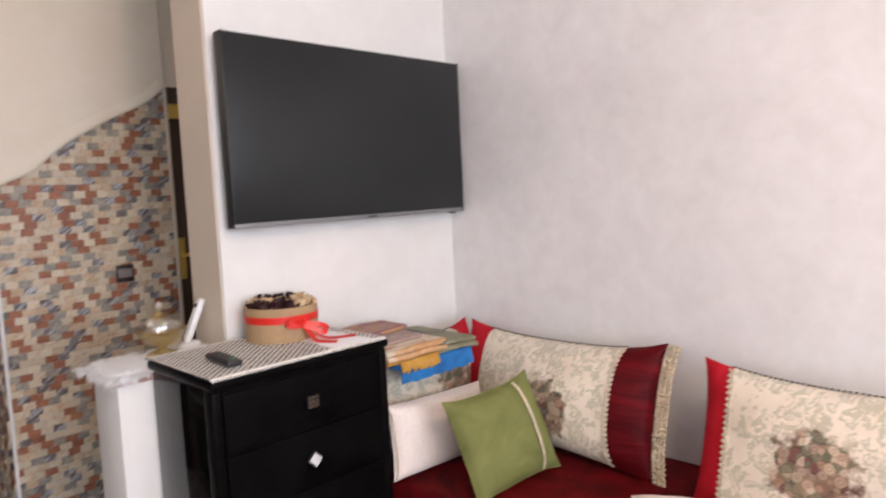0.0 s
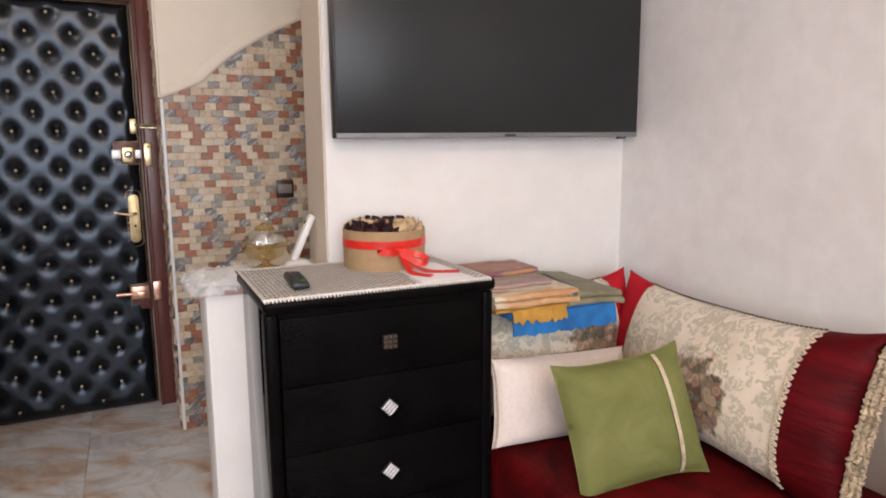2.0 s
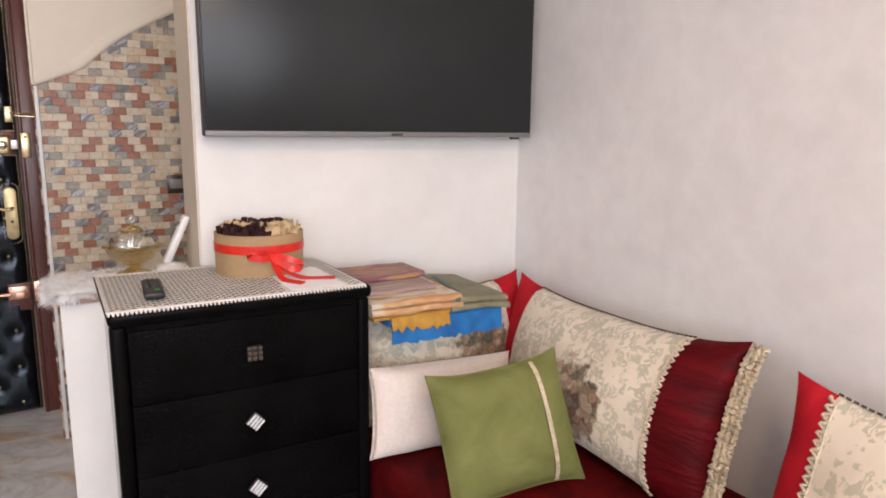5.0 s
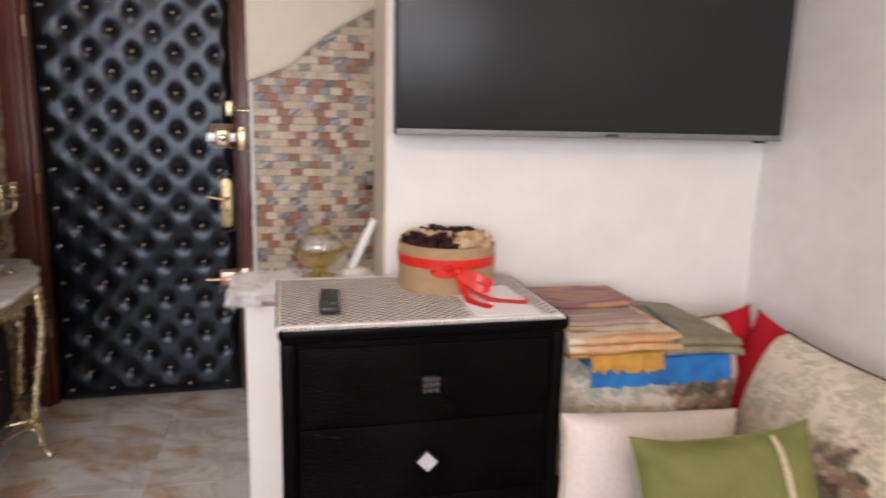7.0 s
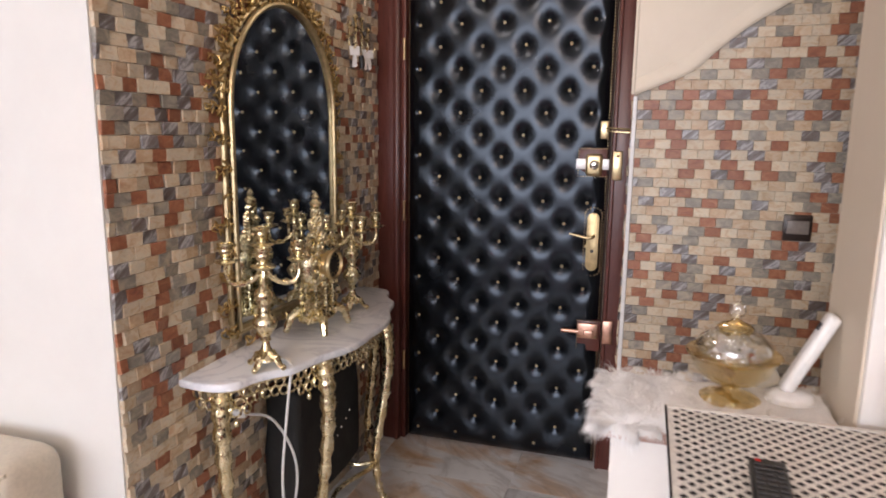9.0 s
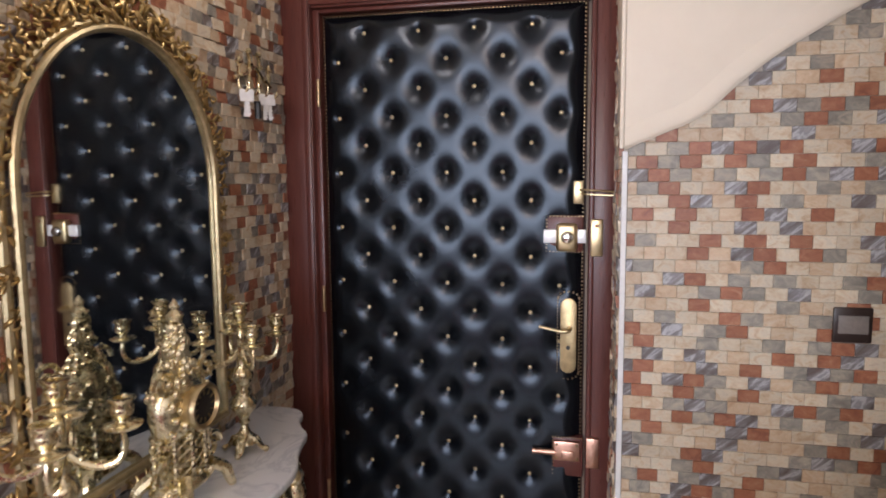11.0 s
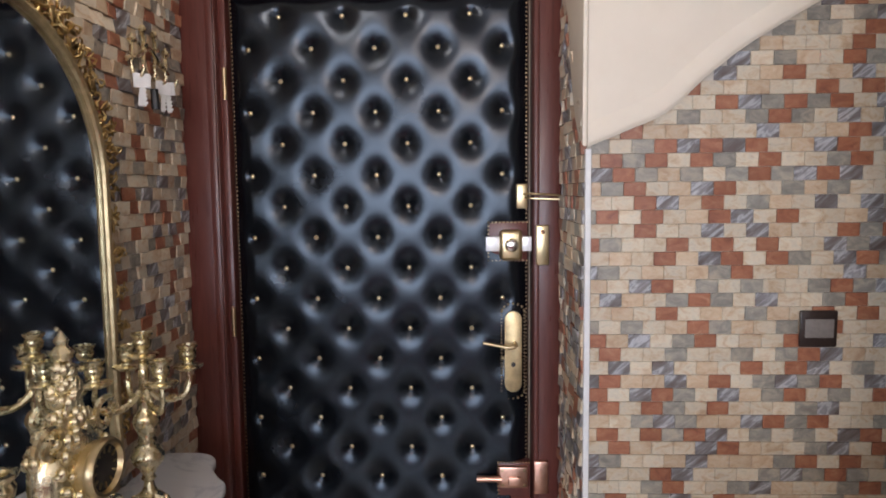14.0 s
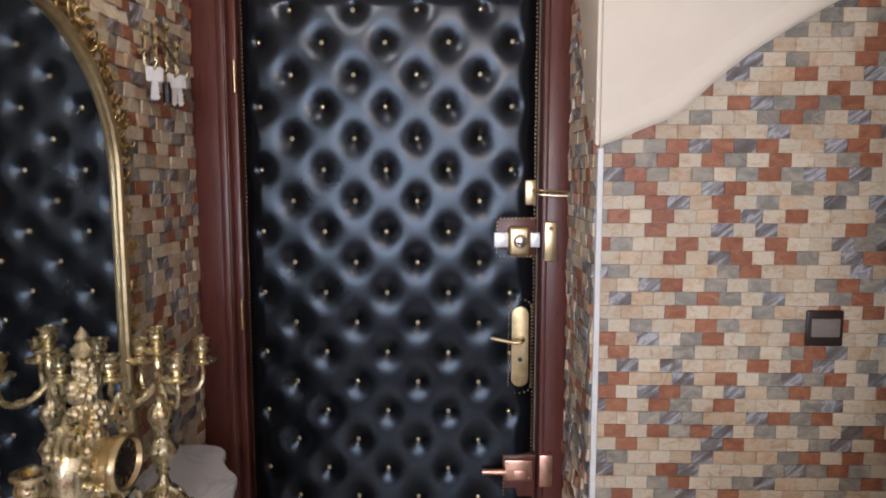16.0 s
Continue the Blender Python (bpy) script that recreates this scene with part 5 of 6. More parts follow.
ring_mesh = as_mesh("lace_ring", tube([(0, 0.013 * math.cos(a), 0.014 * math.sin(a)) for a in [2 * math.pi * i / 10 for i in range(10)]], 0.0036, 5, closed=True), M_GOLD)
drop_mesh = as_mesh("lace_drop", ball((0, 0, 0), 0.008, None, 8, 6, (1, 1, 1.5)), M_GOLD)
acc, last, k = 0.0, inner[0], 0
for p in inner[1:]:
    acc += (p - last).length
    if acc > 0.024:
        t = (p - last).normalized()
        acc = 0
        turn = Matrix.Rotation(math.atan2(-t.x, t.y), 4, "Z")
        depth = 3 if (k % 9) in (3, 4, 5) else 2
        for row in range(depth):
            o = part("lace_ring", ring_mesh, None, con)
            o.matrix_local = Matrix.Translation(p + Vector((0, 0, TOPZ - 0.052 - 0.024 * row)) + t * (0.011 if row % 2 else 0)) @ turn
        if k % 9 == 4:
            o = part("lace_drop", drop_mesh, None, con)
            o.location = p + Vector((0, 0, TOPZ - 0.132))
        k += 1
    last = p


def leg(x, y, dx, dy):
    """A cabriole leg that swells outwards at the knee and again at the foot."""
    o = Vector((dx, dy, 0))
    pts = arc([Vector((x, y, TOPZ - 0.03)), Vector((x, y, 0.70)) + o * 0.02, Vector((x, y, 0.58)) + o * 0.025, Vector((x, y, 0.42)) + o * 0.0, Vector((x, y, 0.25)) - o * 0.03, Vector((x, y, 0.10)) - o * 0.02, Vector((x, y, 0.03)) + o * 0.012, Vector((x, y, 0.012)) + o * 0.028], 6)
    k = len(pts)
    rad = []
    for i in range(k):
        f = i / (k - 1)
        rad.append(0.021 * (1 - f) ** 1.5 + 0.010 + 0.004 * math.sin(i * 2.1) + (0.004 if f > 0.93 else 0))
    rad = [min(r, max(p.z - 0.001, 0.010)) for r, p in zip(rad, pts)]
    bm = tube(pts, rad, 10)
    # carved leaves down the front
    for i in range(2, k - 6, 2):
        p = pts[i] + o * rad[i] * 0.9
        ball(p, 0.007, bm, 6, 5, (0.8, 1.2, 1.7))
    return bm


for x, y, dx, dy in ((-0.315, 2.62, 0.75, -0.4), (-0.315, 3.09, 0.75, 0.4), (-0.475, 2.345, 0.3, -0.8), (-0.475, 3.36, 0.3, 0.8)):
    part("leg", leg(x, y, dx, dy), M_GOLD, con, "carved gilt cabriole leg")
st_pts = arc([(-0.475, 2.345, 0.20), (-0.45, 2.5, 0.19), (-0.335, 2.63, 0.195), (-0.40, 2.87, 0.18), (-0.335, 3.08, 0.195), (-0.45, 3.24, 0.19), (-0.475, 3.36, 0.20)], 6)
part("stretcher", tube(st_pts, 0.009, 8), M_GOLD, con)
part("stretcher", tube(arc([(-0.53, 2.66, 0.19), (-0.42, 2.70, 0.19), (-0.335, 2.63, 0.195)], 5), 0.008, 8), M_GOLD, con)
part("stretcher", tube(arc([(-0.53, 3.08, 0.19), (-0.42, 3.04, 0.19), (-0.335, 3.08, 0.195)], 5), 0.008, 8), M_GOLD, con)

# black bag kept under the console
bg = group_at("black_bag", pose(-0.475, 2.88, 0.199), "black fabric bag with small studs under the console", "bag")
bm = box(-0.072, 0.055, -0.25, 0.25, 0, 0.43, 0.03, 4)
bmesh.ops.subdivide_edges(bm, edges=bm.edges, cuts=3, use_grid_fill=True)
for v in bm.verts:
    q = noise.noise(v.co * 9)
    v.co.x += 0.014 * q
    v.co.y *= 1 - 0.12 * (v.co.z / 0.43) ** 2
part("body", bm, M_BAG, bg)
part("strap", tube(arc([(0.0, -0.14, 0.42), (0.02, -0.10, 0.50), (0.02, 0.10, 0.50), (0.0, 0.14, 0.42)], 7), 0.009, 8), M_BAG, bg)
sd = as_mesh("stud", ball((0, 0, 0), 0.005, None, 8, 5), M_CHROME)
for i in range(5):
    o = part("stud", sd, None, bg)
    o.location = (0.064 + 0.002 * (i % 2), -0.02 + 0.035 * i, 0.16 + 0.018 * i)

# socket, plug and cable
so = group_at("wall_socket", pose(XL + 0.008, 2.47, 0.625), "dark wall socket low on the mosaic", "socket")
part("plate", box(0, 0.009, -0.04, 0.04, -0.042, 0.042, 0.003), M_BROWNPL, so)
cb = group_at("charging_cable", pose(0, 0, 0), "white charging cable hanging from the console to its plug", "cable")
part("plug", tube([(XL + 0.018, 2.475, 0.625), (XL + 0.045, 2.475, 0.625), (XL + 0.075, 2.48, 0.622)], [0.019, 0.018, 0.012], 12), M_WHITEPL, cb)
part("cord", tube(arc([(XL + 0.07, 2.48, 0.622), (-0.44, 2.52, 0.60), (-0.40, 2.56, 0.50), (-0.385, 2.57, 0.40), (-0.39, 2.55, 0.29), (-0.395, 2.52, 0.24), (-0.39, 2.50, 0.30), (-0.375, 2.47, 0.45), (-0.36, 2.47, 0.60), (-0.345, 2.475, 0.74), (-0.338, 2.478, 0.785), (-0.36, 2.49, 0.800), (-0.40, 2.50, 0.799)], 7), 0.0042, 7), M_CABLE, cb)


# ---- gilt mirror ----
MX, MY0, MY1 = XL + 0.008, 2.535, 3.175
MC, MR = (MY0 + MY1) / 2, (MY1 - MY0) / 2
ZB, ZS = 0.86, 1.50
arch = [Vector((0, MY0, ZB))] + [Vector((0, MY0, ZB + (ZS - ZB) * i / 8)) for i in range(1, 8)]
arch += [Vector((0, MC - MR * math.cos(math.pi * i / 28), ZS + 1.04 * MR * math.sin(math.pi * i / 28))) for i in range(29)]
arch += [Vector((0, MY1, ZS - (ZS - ZB) * i / 8)) for i in range(1, 9)]
mi = group_at("wall_mirror", pose(MX, 0, 0), "tall arched mirror in an ornate gilt frame", "mirror")
bm = slab([(p.y, p.z) for p in arch], 0, 0.012)
part("glass", moved(bm, Matrix(((0, 0, 1, 0.002), (1, 0, 0, 0), (0, 1, 0, 0), (0, 0, 0, 1)))), M_MIRROR, mi, "mirror glass", False)
part("moulding", tube([p + Vector((0.020, 0, 0)) for p in arch], 0.009, 8, closed=True), M_PALEGOLD, mi, "smooth pale gold moulding")
part("back_moulding", tube([Vector((0.008, MC + (p.y - MC) * 1.07, p.z + (0.012 if p.z > ZS else (-0.014 if p.z < ZB + 0.01 else 0)))) for p in arch], 0.010, 8, closed=True), M_PALEGOLD, mi)


def scroll(seed, size):
    """An acanthus scroll: a spiral with leaves and buds."""
    rnd = random.Random(seed)
    bm = bmesh.new()
    pts, rad = [], []
    for i in range(22):
        a = i / 21 * 1.55 * math.pi * 1.3
        r = size * (0.12 + 0.40 * i / 21)
        pts.append((0.006 * math.sin(i * 0.7) + 0.010, r * math.cos(a), r * math.sin(a)))
        rad.append(size * (0.055 + 0.05 * (1 - i / 21)))
    return tube(pts, rad, 6, bm)


LEAF = as_mesh("acanthus_leaf", ball((0, 0, 0), 0.0075, None, 7, 5, (0.55, 1.7, 0.6)), M_GILT)


def leafy(o, size, rnd, count=4):
    """Small leaves and a bud round a scroll."""
    for k in range(count):
        a = rnd.uniform(0, 6.28)
        r = size * rnd.uniform(0.30, 0.62)
        g = size / 0.045 * rnd.uniform(0.8, 1.3)
        q = part("leaf", LEAF, None, o)
        q.matrix_local = Matrix.Translation((rnd.uniform(0.004, 0.018), r * math.cos(a), r * math.sin(a))) @ Matrix.Rotation(a, 4, "X") @ Matrix.Diagonal((1, g, g, 1))


scrolls = [as_mesh("scroll", scroll(i, 0.045), M_GILT) for i in range(4)]
big = [as_mesh("scroll", scroll(i + 9, 0.075), M_GILT) for i in range(2)]
rng = random.Random(12)
dist = 0.0
outline = arch
for a, b in zip(outline, outline[1:]):
    seg = (b - a).length
    t = (b - a).normalized()
    nrm = Vector((0, t.z, -t.y))
    if nrm.y * (a.y - MC) + nrm.z * (a.z - 1.3) < 0:
        nrm = -nrm
    dist += seg
    if dist > 0.030:
        dist = 0.0
        wide = 0.022 + 0.010 * (a.z > 1.45)
        o = part("scroll", rng.choice(scrolls), None, mi)
        o.matrix_local = Matrix.Translation(a + nrm * wide + Vector((0.004, 0, 0))) @ Matrix.Rotation(rng.uniform(0, 6.28), 4, "X") @ Matrix.Diagonal((1, rng.choice((1, -1)), 1, 1))
        leafy(o, 0.045, rng)
        if rng.random() < 0.75:
            o = part("scroll", rng.choice(scrolls), None, mi)
            o.matrix_local = Matrix.Translation(a + nrm * (wide + 0.032) + t * rng.uniform(-0.012, 0.012)) @ Matrix.Rotation(rng.uniform(0, 6.28), 4, "X") @ Matrix.Diagonal((0.9, 0.82, 0.82, 1))
            leafy(o, 0.045, rng, 3)
        if rng.random() < 0.55:
            o = part("scroll", rng.choice(scrolls), None, mi)
            o.matrix_local = Matrix.Translation(a + nrm * (wide + 0.056) + t * rng.uniform(-0.012, 0.012)) @ Matrix.Rotation(rng.uniform(0, 6.28), 4, "X") @ Matrix.Diagonal((0.8, 0.62, 0.62, 1))
for k, (dy, dz, s) in enumerate(((0, 0.06, 1.0), (-0.07, 0.045, 0.85), (0.07, 0.045, 0.85), (-0.14, 0.02, 0.75), (0.14, 0.02, 0.75), (-0.035, 0.12, 0.7), (0.035, 0.12, 0.7), (-0.20, -0.02, 0.7), (0.20, -0.02, 0.7), (0, 0.165, 0.55))):
    o = part("scroll", big[k % 2], None, mi)
    o.matrix_local = Matrix.Translation((0.012, MC + dy, ZS + MR * 1.04 + dz)) @ Matrix.Rotation(k * 1.3, 4, "X") @ Matrix.Diagonal((1.2, s * (1 if dy <= 0 else -1), s, 1))
    leafy(o, 0.075, rng, 5)
part("crest_finial", lathe([(0.0, 0.0), (0.028, 0.01), (0.032, 0.04), (0.016, 0.07), (0.020, 0.085), (0.010, 0.11), (0.012, 0.12), (0.0, 0.135)], 12, None, Matrix.Translation((0.02, MC, ZS + MR * 1.04 + 0.055)) @ Matrix.Diagonal((0.5, 1, 1, 1))), M_GILT, mi)
for k in range(9):
    dy = (k - 4) * 0.068
    o = part("scroll", scrolls[k % 4], None, mi)
    o.matrix_local = Matrix.Translation((0.006, MC + dy, ZB - 0.034 - 0.012 * math.cos(k * math.pi / 4))) @ Matrix.Rotation(k * 0.9, 4, "X")


# ---- candelabra ----
BUD = as_mesh("bud", ball((0, 0, 0), 0.0065, None, 7, 5), M_GOLD)


def candelabrum(m, label):
    c = group_at("candelabrum", m, label, "candelabrum", "brass candelabra on the console")
    base = lathe([(0.036, 0.026), (0.034, 0.034), (0.020, 0.046), (0.012, 0.062), (0.009, 0.078), (0.0, 0.08)], 20)
    for k in range(4):
        a = k * math.pi / 2 + 0.4
        d = Vector((math.cos(a), math.sin(a), 0))
        tube(arc([d * 0.012 + Z * 0.045, d * 0.030 + Z * 0.034, d * 0.044 + Z * 0.015, d * 0.056 + Z * 0.0085], 5), [0.016 - 0.0005 * i for i in range(15)] + [0.0083], 8, base, flat=0.55)
        ball(d * 0.055 + Z * 0.009, 0.0088, base, 8, 6)
        ball(d * 0.032 + Z * 0.036, 0.008, base, 7, 5)
    part("base", base, M_GOLD, c)
    part("stem", lathe([(r * 1.2, z) for r, z in [(0.009, 0.076), (0.013, 0.082), (0.010, 0.09), (0.016, 0.104), (0.026, 0.118), (0.029, 0.134), (0.021, 0.150), (0.013, 0.158), (0.017, 0.165), (0.013, 0.172), (0.018, 0.19), (0.024, 0.208), (0.020, 0.222), (0.010, 0.234), (0.012, 0.243), (0.009, 0.256), (0.011, 0.27), (0.008, 0.29), (0.010, 0.305), (0.007, 0.342)]], 18), M_GOLD, c, "", True, 85)
    for k in range(8):
        a = k * math.pi / 4
        o = part("bud", BUD, None, c)
        o.matrix_local = Matrix.Translation((0.027 * math.cos(a), 0.027 * math.sin(a), 0.128)) @ Matrix.Diagonal((1, 1, 1.8, 1))
        o = part("bud", BUD, None, c)
        o.matrix_local = Matrix.Translation((0.022 * math.cos(a + 0.3), 0.022 * math.sin(a + 0.3), 0.205)) @ Matrix.Diagonal((0.85, 0.85, 1.5, 1))
    cup = [(0.004, -0.012), (0.010, -0.010), (0.024, -0.004), (0.027, 0.0), (0.024, 0.002), (0.010, 0.003), (0.008, 0.008), (0.014, 0.016), (0.0155, 0.026), (0.013, 0.032), (0.0185, 0.039), (0.0185, 0.042), (0.011, 0.042), (0.010, 0.030), (0.0, 0.029)]
    cups = [(0, 0, 0.350)]
    for k in range(4):
        a = k * math.pi / 2 + math.pi / 3
        d = Vector((math.cos(a), math.sin(a), 0))
        arm = arc([d * 0.008 + Z * 0.272, d * 0.030 + Z * 0.250, d * 0.060 + Z * 0.240, d * 0.086 + Z * 0.247, d * 0.097 + Z * 0.272, d * 0.095 + Z * 0.298], 5)
        bm = tube(arm, [0.0078 - 0.0001 * i for i in range(len(arm))], 7)
        ball(d * 0.058 + Z * 0.248, 0.007, bm, 7, 5, (1.5, 1.5, 0.7))
        ball(d * 0.030 + Z * 0.255, 0.006, bm, 7, 5, (1, 1, 1.5))
        part("arm", bm, M_GOLD, c, "curved branch")
        q = d * 0.095 + Z * 0.308
        cups.append(tuple(q))
    for q in cups:
        part("candle_cup", lathe([(r * 1.22, z * 1.12) for r, z in cup], 16, None, Matrix.Translation(q)), M_GOLD, c, "", True, 75)
    return c


candelabrum(pose(-0.393, 2.436, TOPZ, 0, 0, -27), "five-branched brass candelabrum beside the clock")
candelabrum(pose(-0.432, 3.085, TOPZ, 0, 0, -14), "five-branched brass candelabrum at the console's door end")

# ---- mantel clock ----
ck = group_at("mantel_clock", pose(-0.428, 2.806, TOPZ, 0, 0, 90) @ Matrix.Diagonal((1.1, 1.1, 1, 1)), "ornate brass mantel clock with a round dial", "clock")
body = bmesh.new()
prof = [(0.085, 0.045), (0.090, 0.055), (0.070, 0.070), (0.052, 0.078), (0.050, 0.155), (0.070, 0.165), (0.076, 0.185), (0.082, 0.215), (0.080, 0.250), (0.062, 0.290), (0.038, 0.303), (0.042, 0.312), (0.026, 0.322), (0.022, 0.345), (0.029, 0.355), (0.020, 0.375), (0.012, 0.395), (0.013, 0.405), (0.0, 0.412)]
lathe(prof, 14, body, None, 0.52)
part("case", body, M_GOLD, ck, "pierced cast brass case", True, 70)
rng = random.Random(21)
for k in range(230):
    f = rng.random() ** 0.75
    i = min(len(prof) - 2, int(f * (len(prof) - 2)))
    u = f * (len(prof) - 2) - i
    r = prof[i][0] + (prof[i + 1][0] - prof[i][0]) * u
    z = prof[i][1] + (prof[i + 1][1] - prof[i][1]) * u
    a = rng.uniform(0, 6.283)
    g = rng.uniform(0.8, 1.6)
    o = part("leaf_boss", BUD, None, ck)
    o.matrix_local = Matrix.Translation((r * math.cos(a), 0.52 * r * math.sin(a), z)) @ Matrix.Diagonal((g, g, g * rng.uniform(0.8, 1.7), 1))
for k in range(10):
    a = k * math.pi / 5
    c0, s0 = 0.070 * math.cos(a), 0.040 * math.sin(a)
    part("column", tube([(c0, s0, 0.066 + 0.0085 * i) for i in range(13)], [0.0058 + 0.0022 * math.sin(i * 2.2) for i in range(13)], 7), M_GOLD, ck)
    b = a + math.pi / 5
    lat = bmesh.new()
    for i in range(4):
        z = 0.074 + 0.022 * i
        for p, q in ((a, b), (b, a)):
            tube([(0.068 * math.cos(p), 0.039 * math.sin(p), z), (0.068 * math.cos(q), 0.039 * math.sin(q), z + 0.022)], 0.0026, 5, lat)
    part("lattice", lat, M_GOLD, ck, "pierced brass lattice")
for s in (-1, 1):
    orn = bmesh.new()
    sp = []
    for i in range(26):
        t = i / 25 * 2.6 * math.pi
        r = 0.006 + 0.030 * (1 - i / 25)
        sp.append((s * (0.070 + r * math.cos(t)), -0.02, 0.29 + r * math.sin(t)))
    part("side_scroll", tube(sp, 0.0062, 6, orn), M_GOLD, ck)
    sp = [(x * 1.02, y, z - 0.19) for x, y, z in sp]
    part("side_scroll", tube(sp, 0.0066, 6), M_GOLD, ck)
feet = []
for k, (sx, sy) in enumerate(((-1, -1), (1, -1), (1, 1), (-1, 1))):
    d = Vector((sx * 0.78, sy * 0.62, 0)).normalized()
    part("foot", tube(arc([d * 0.055 + Z * 0.075, d * 0.085 + Z * 0.055, d * 0.095 + Z * 0.03, d * 0.102 + Z * 0.0085], 5), [0.015 - 0.0004 * i for i in range(15)] + [0.0082], 8), M_GOLD, ck)
rimm = Matrix.Translation((0, -0.016, 0.225)) @ Matrix.Rotation(math.pi / 2, 4, "X") @ Matrix.Diagonal((0.76, 0.76, 1, 1))
part("drum", lathe([(0.066, -0.015), (0.064, -0.004), (0.059, 0.0), (0.059, 0.032), (0.066, 0.036), (0.067, 0.042), (0.062, 0.048), (0.055, 0.048), (0.052, 0.043), (0.050, 0.039)], 36, None, rimm), M_BRASS, ck, "polished round bezel")
dl = part("dial", lathe([(0.051, 0.038), (0.051, 0.040), (0.0, 0.040)], 32, None, rimm), M_DIAL, ck, "dark dial with pale hour marks")
mk = as_mesh("hour_mark", box(-0.0014, 0.0014, -0.001, 0.001, -0.005, 0.005), M_BRASS)
for h in range(12):
    a = h * math.pi / 6
    o = part("hour_mark", mk, None, dl)
    o.matrix_local = Matrix.Translation((0.030 * math.sin(a), -0.057, 0.225 + 0.030 * math.cos(a))) @ Matrix.Rotation(a, 4, "Y")
part("finial", lathe([(0.0, 0.408), (0.014, 0.412), (0.018, 0.424), (0.008, 0.436), (0.011, 0.444), (0.005, 0.455), (0.0, 0.462)], 12), M_GOLD, ck)

# ---- key rack ----
kr = group_at("key_rack", pose(XL + 0.008, 3.425, 1.80), "small gilt key rack with keys hanging from it", "key rack")
rk = bmesh.new()
tube(arc([(0.01, -0.11, 0.0), (0.014, -0.05, 0.02), (0.014, 0, 0.045), (0.014, 0.05, 0.02), (0.01, 0.11, 0.0)], 6), 0.006, 7, rk)
for y in (-0.09, -0.03, 0.03, 0.09):
    tube(arc([(0.012, y, 0.10 - abs(y) * 0.6), (0.012, y + 0.006, 0.06), (0.012, y, 0.0)], 5), 0.005, 6, rk)
    ball((0.014, y, 0.105 - abs(y) * 0.6), 0.010, rk, 7, 5)
    ball((0.014, y + 0.01, 0.05), 0.008, rk, 7, 5, (1, 1.6, 1))
part("rack", rk, M_GOLD, kr)
for y in (-0.09, -0.03, 0.03, 0.09):
    part("hook", tube(arc([(0.012, y, 0.0), (0.016, y, -0.03), (0.034, y, -0.038), (0.044, y, -0.018)], 5), 0.004, 7), M_GOLD, kr)


def key(y, z, tilt):
    k = new("key")
    k.matrix_world = pose(XL + 0.043, y, z, tilt, 0, -48)
    tagged(k, "flat nickel door key hanging on the rack", "key", "keys on the rack")
    bm = box(-0.0015, 0.0015, -0.020, 0.020, -0.034, 0.0, 0.001, 1)
    part("bow", bm, M_KEY, k)
    bm = box(-0.0012, 0.0012, -0.006, 0.006, -0.078, -0.034, 0.001, 1)
    for i in range(4):
        box(-0.0012, 0.0012, 0.004, 0.009 - 0.001 * (i % 2), -0.072 + i * 0.010, -0.067 + i * 0.010, 0, 1, bm)
    part("blade", bm, M_KEY, k)
    return k


for y, t in ((3.335, 3), (3.343, -6), (3.455, -4), (3.468, 5)):
    key(y, 1.768, t)
part("tag", tube([(XL + 0.045, 3.395, 1.74), (XL + 0.045, 3.398, 1.69)], 0.010, 8), M_BLACKPL, group_at("key_fob", pose(0, 0, 0), "black key fob hanging on the rack", "key fob"))

# ---- lamps ----
pd = group_at("pendant_lamp", pose(-0.19, 2.9, 0), "small brass pendant lamp in the hall", "pendant lamp")
part("finial", lathe([(0.0, 2.050), (0.010, 2.056), (0.013, 2.066), (0.008, 2.076), (0.022, 2.088), (0.026, 2.096), (0.0, 2.098)], 20), M_BRASS, pd)
part("cage_ring", lathe([(0.06, 2.10), (0.066, 2.106), (0.06, 2.112), (0.024, 2.104), (0.02, 2.098)], 24), M_BRASS, pd)
for k in range(6):
    a = k * math.pi / 3
    part("cage_bar", tube(arc([(0.062 * math.cos(a), 0.062 * math.sin(a), 2.108), (0.085 * math.cos(a), 0.085 * math.sin(a), 2.2), (0.06 * math.cos(a), 0.06 * math.sin(a), 2.3), (0.015 * math.cos(a), 0.015 * math.sin(a), 2.34)], 5), 0.004, 6), M_BRASS, pd)
part("rod", tube([(0, 0, 2.33), (0, 0, CEIL)], 0.006, 8), M_BRASS, pd)
part("canopy", lathe([(0.012, 2.655), (0.045, 2.675), (0.055, CEIL), (0.0, CEIL)], 20), M_BRASS, pd)
# unseen fitting, made up to go with the salon's fill light
sl = group_at("added_ceiling_lamp", pose(-0.4, -0.6, 0), "brass ceiling lamp added over the salon, out of view", "ceiling lamp")
part("canopy", lathe([(0.02, 2.64), (0.07, 2.66), (0.08, CEIL), (0.0, CEIL)], 24), M_BRASS, sl)
part("ring", tube([(0.24 * math.cos(i * math.pi / 16), 0.24 * math.sin(i * math.pi / 16), 2.66) for i in range(32)], 0.008, 8, closed=True), M_BRASS, sl)
for k in range(4):
    a = k * math.pi / 2
    part("spoke", tube([(0.06 * math.cos(a), 0.06 * math.sin(a), 2.67), (0.24 * math.cos(a), 0.24 * math.sin(a), 2.66)], 0.006, 8), M_BRASS, sl)


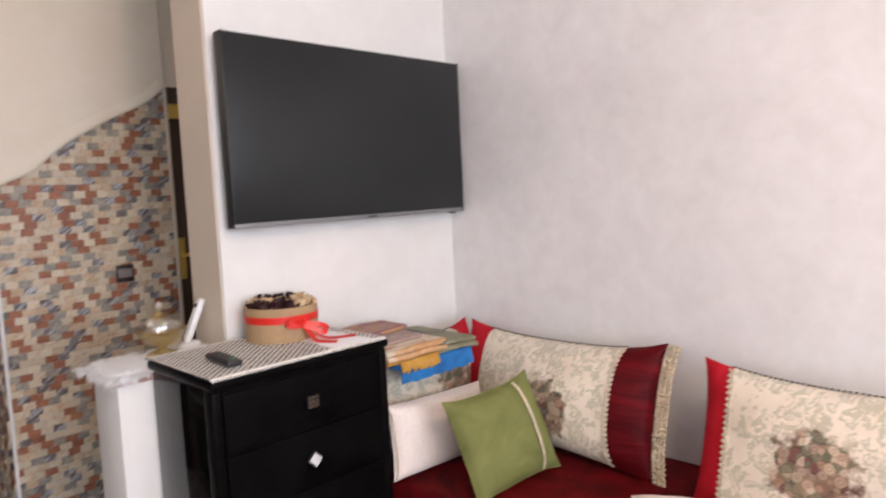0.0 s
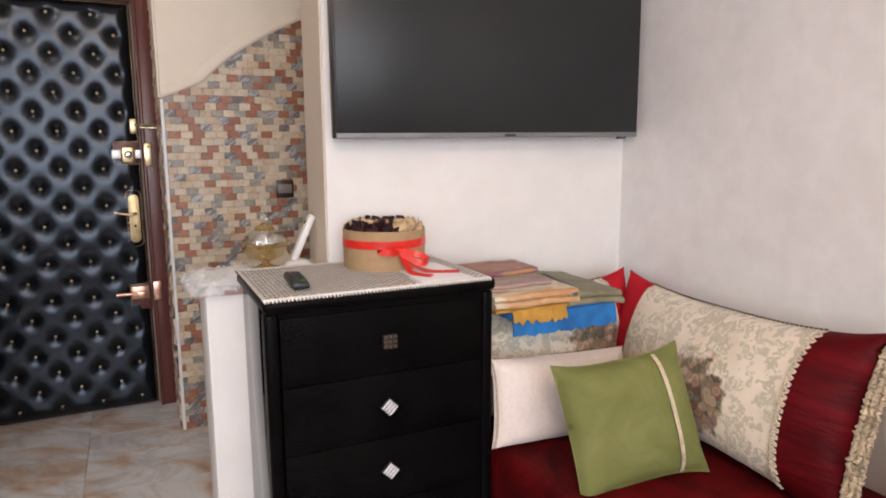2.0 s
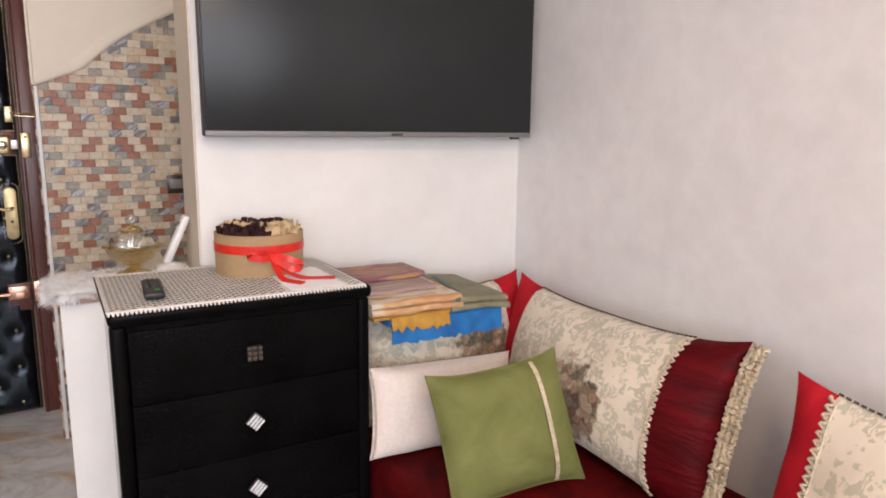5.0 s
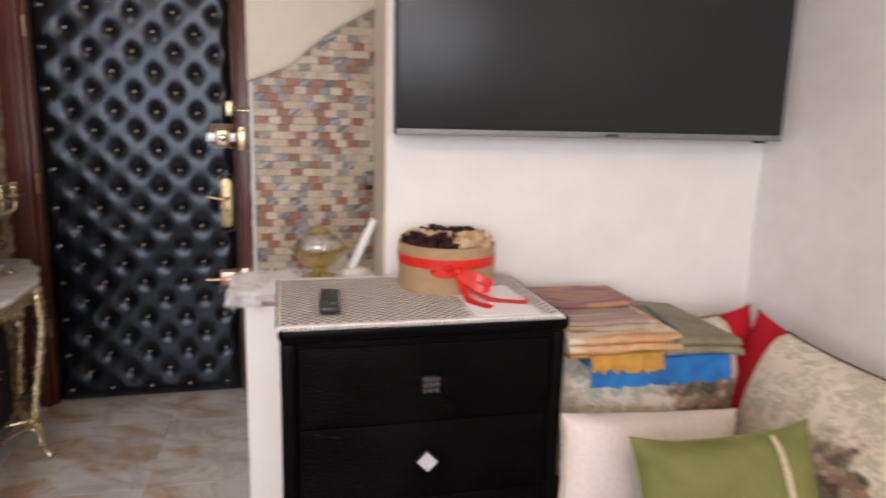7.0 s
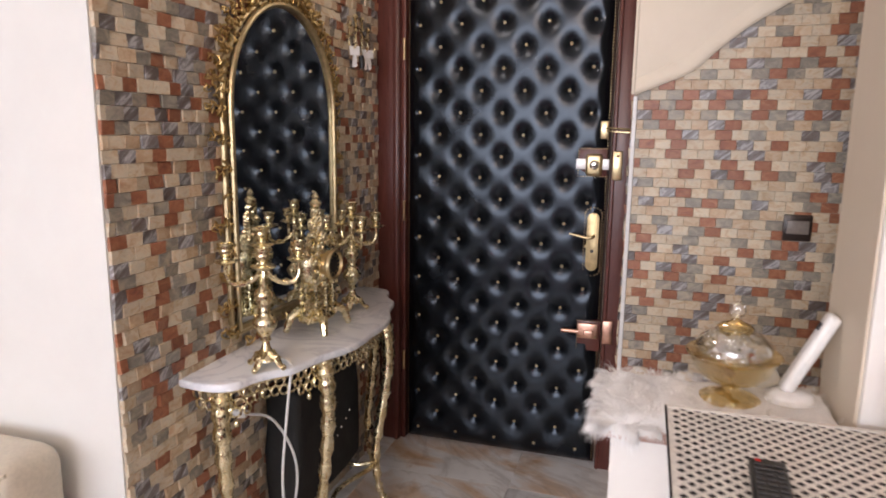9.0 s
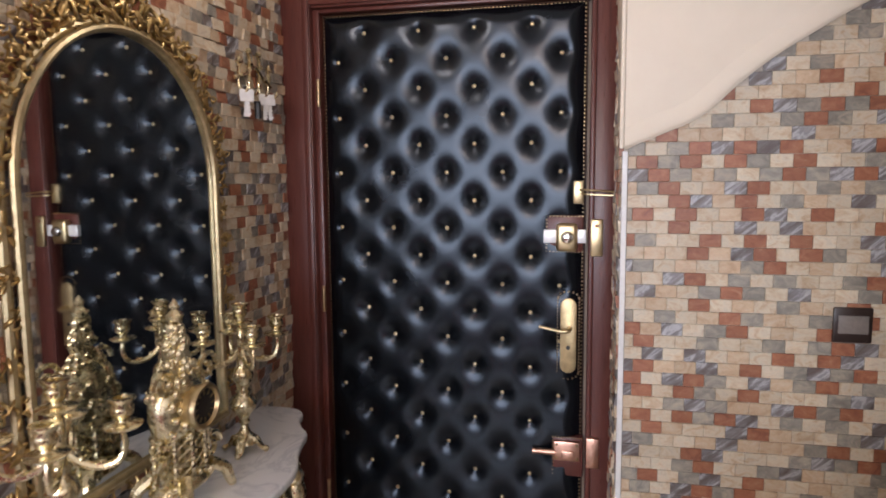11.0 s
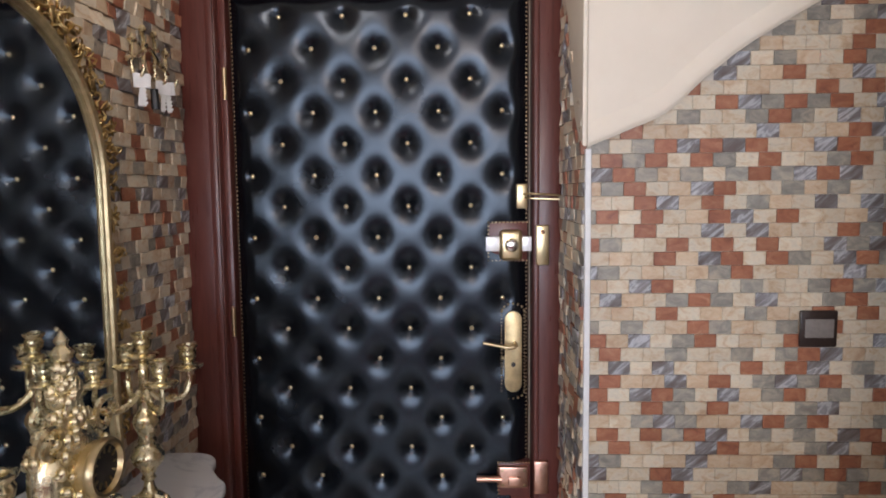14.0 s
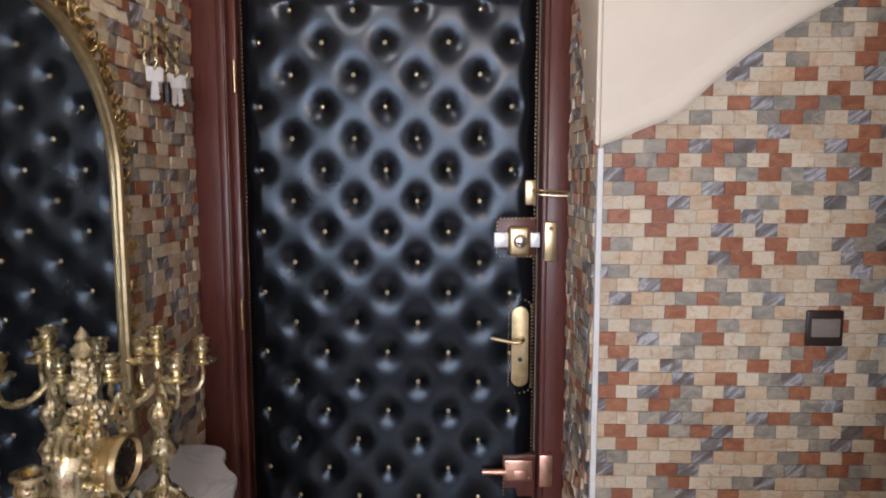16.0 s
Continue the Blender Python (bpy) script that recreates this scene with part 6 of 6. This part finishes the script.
# ---- floor tiles ----
TS = 0.60
fm = {}
for i in range(9):
    for j in range(13):
        a, b = XFAR + 0.02 + i * TS, YBACK + 0.09 + j * TS
        c, d = min(a + TS, 2.499), min(b + TS, 3.999)
        if c - a < 0.05 or d - b < 0.05:
            continue
        kk = (round(c - a, 3), round(d - b, 3))
        if kk not in fm:
            fm[kk] = as_mesh("floor_tile", box(0.0008, kk[0] - 0.0008, 0.0008, kk[1] - 0.0008, -0.012, 0.0, 0.001, 1), M_FLOOR)
        o = part("floor_tile", fm[kk], None, fl)
        o.location = (a, b, 0)


# ---- mosaic ----
TH, TWD, GAP = 0.0325, 0.0515, 0.0007
rng = random.Random(33)
meshes = {}


def tile_mesh(n, mat_i):
    key_ = (n, mat_i)
    if key_ not in meshes:
        meshes[key_] = as_mesh("tile", box(GAP / 2, n * TWD - GAP / 2, 0, 0.006, GAP / 2, TH - GAP / 2, 0.0012, 1), TILES[mat_i])
    return meshes[key_]


def mosaic(owner, m, length, top, near, limit, rough=1.0):
    """Rows of small stone tiles in the plane x (along), z (up), front at y = 0.006; the nearest are parts, the rest one mesh."""
    m = m @ Matrix.Translation((0, -0.0035, 0))
    vs, fs, mi_ = [], [], []
    count = 0
    rows_n = int(2.56 / TH)
    for r in range(rows_n):
        z = r * TH
        x = -TWD * (0.5 * (r % 2) + rng.uniform(-0.12, 0.12) + 0.12)
        prev = -1
        while x < length:
            n = 1
            pick = rng.choices(range(5), (0.38, 0.12, 0.20, 0.16, 0.14))[0]
            while pick == prev and (pick > 1 or rng.random() < 0.5):
                pick = rng.choices(range(5), (0.38, 0.12, 0.20, 0.16, 0.14))[0]
            prev = pick
            a, b = max(x, 0), min(x + n * TWD, length)
            mid = 0.5 * (a + b)
            if b - a > 0.006 and z < top(mid):
                whole = a == x and b == x + n * TWD
                if whole and count < limit and near(mid, z):
                    o = part("tile", tile_mesh(n, pick), None, owner)
                    o.matrix_world = m @ Matrix.Translation((x, 0.0008 * rng.random() * rough + 0.0006 * (rough - 1), z)) @ Matrix.Rotation(rng.uniform(-0.02, 0.02) * rough, 4, "Z") @ Matrix.Rotation(rng.uniform(-0.02, 0.02) * rough, 4, "X")
                    count += 1
                else:
                    k = len(vs)
                    lift = 0.0010 * rng.random() * rough + 0.0006 * (rough - 1)
                    g = 0.0012
                    ta, tb = rng.uniform(-0.03, 0.03) * rough, rng.uniform(-0.03, 0.03) * rough
                    xm, zm = 0.5 * (a + b), z + TH / 2
                    x0_, x1_, z0_, z1_ = a + GAP / 2, b - GAP / 2, z + GAP / 2, z + TH - GAP / 2
                    for y, e in ((0.0, 0.0), (0.0048 + lift, 0.0), (0.006 + lift, g)):
                        vs.extend(m @ Vector((px, y + (ta * (px - xm) + tb * (pz - zm) if y else 0), pz)) for px, pz in ((x0_ + e, z0_ + e), (x1_ - e, z0_ + e), (x1_ - e, z1_ - e), (x0_ + e, z1_ - e)))
                    for l in (0, 4):
                        for i in range(4):
                            fs.append((k + l + i, k + l + (i + 1) % 4, k + l + 4 + (i + 1) % 4, k + l + 4 + i))
                            mi_.append(pick)
                    fs.append((k + 8, k + 9, k + 10, k + 11))
                    mi_.append(pick)
            x += n * TWD
    me = bpy.data.meshes.new("tile_field")
    me.from_pydata(vs, [], fs)
    for t in TILES:
        me.materials.append(t)
    me.polygons.foreach_set("material_index", mi_)
    me.update()
    tagged(part("tile_field", me, None, owner, "small stone mosaic tiles in cream, rust and grey"), kind="stuff")


def wave_top(x):
    x += XREV
    for a, b in zip(WAVE, WAVE[1:]):
        if a.x <= x <= b.x + 1e-6:
            return a.y + (b.y - a.y) * (x - a.x) / max(1e-6, b.x - a.x) + 0.004
    return 1.58


walls = {o.name: o for o in scene.objects}
# front wall: along +x, its face towards -y
mosaic(walls["wall_mosaic"], Matrix(((1, 0, 0, XREV + 0.010), (0, -1, 0, YM), (0, 0, 1, 0), (0, 0, 0, 1))), XM - XREV - 0.016, wave_top, lambda x, z: 0.9 < z < 1.7, 290)
ret = tagged(new("trim_mosaic_return"), "mosaic return beside the door", "", "", "structure")
mosaic(ret, Matrix(((0, -1, 0, XREV), (1, 0, 0, YM + 0.004), (0, 0, 1, 0), (0, 0, 0, 1))), YD - YM - 0.006, lambda x: 1.60 + 1.35 * x, lambda x, z: 0.9 < z < 1.6, 120, 6.0)
mosaic(walls["wall_hall_left"], Matrix(((0, 1, 0, XL), (1, 0, 0, 2.085), (0, 0, 1, 0), (0, 0, 0, 1))), YD - 2.085 - 0.014, lambda x: 2.6, lambda x, z: 1.1 < z < 1.9 and (x > 1.05 or x < 0.35), 290, 6.0)
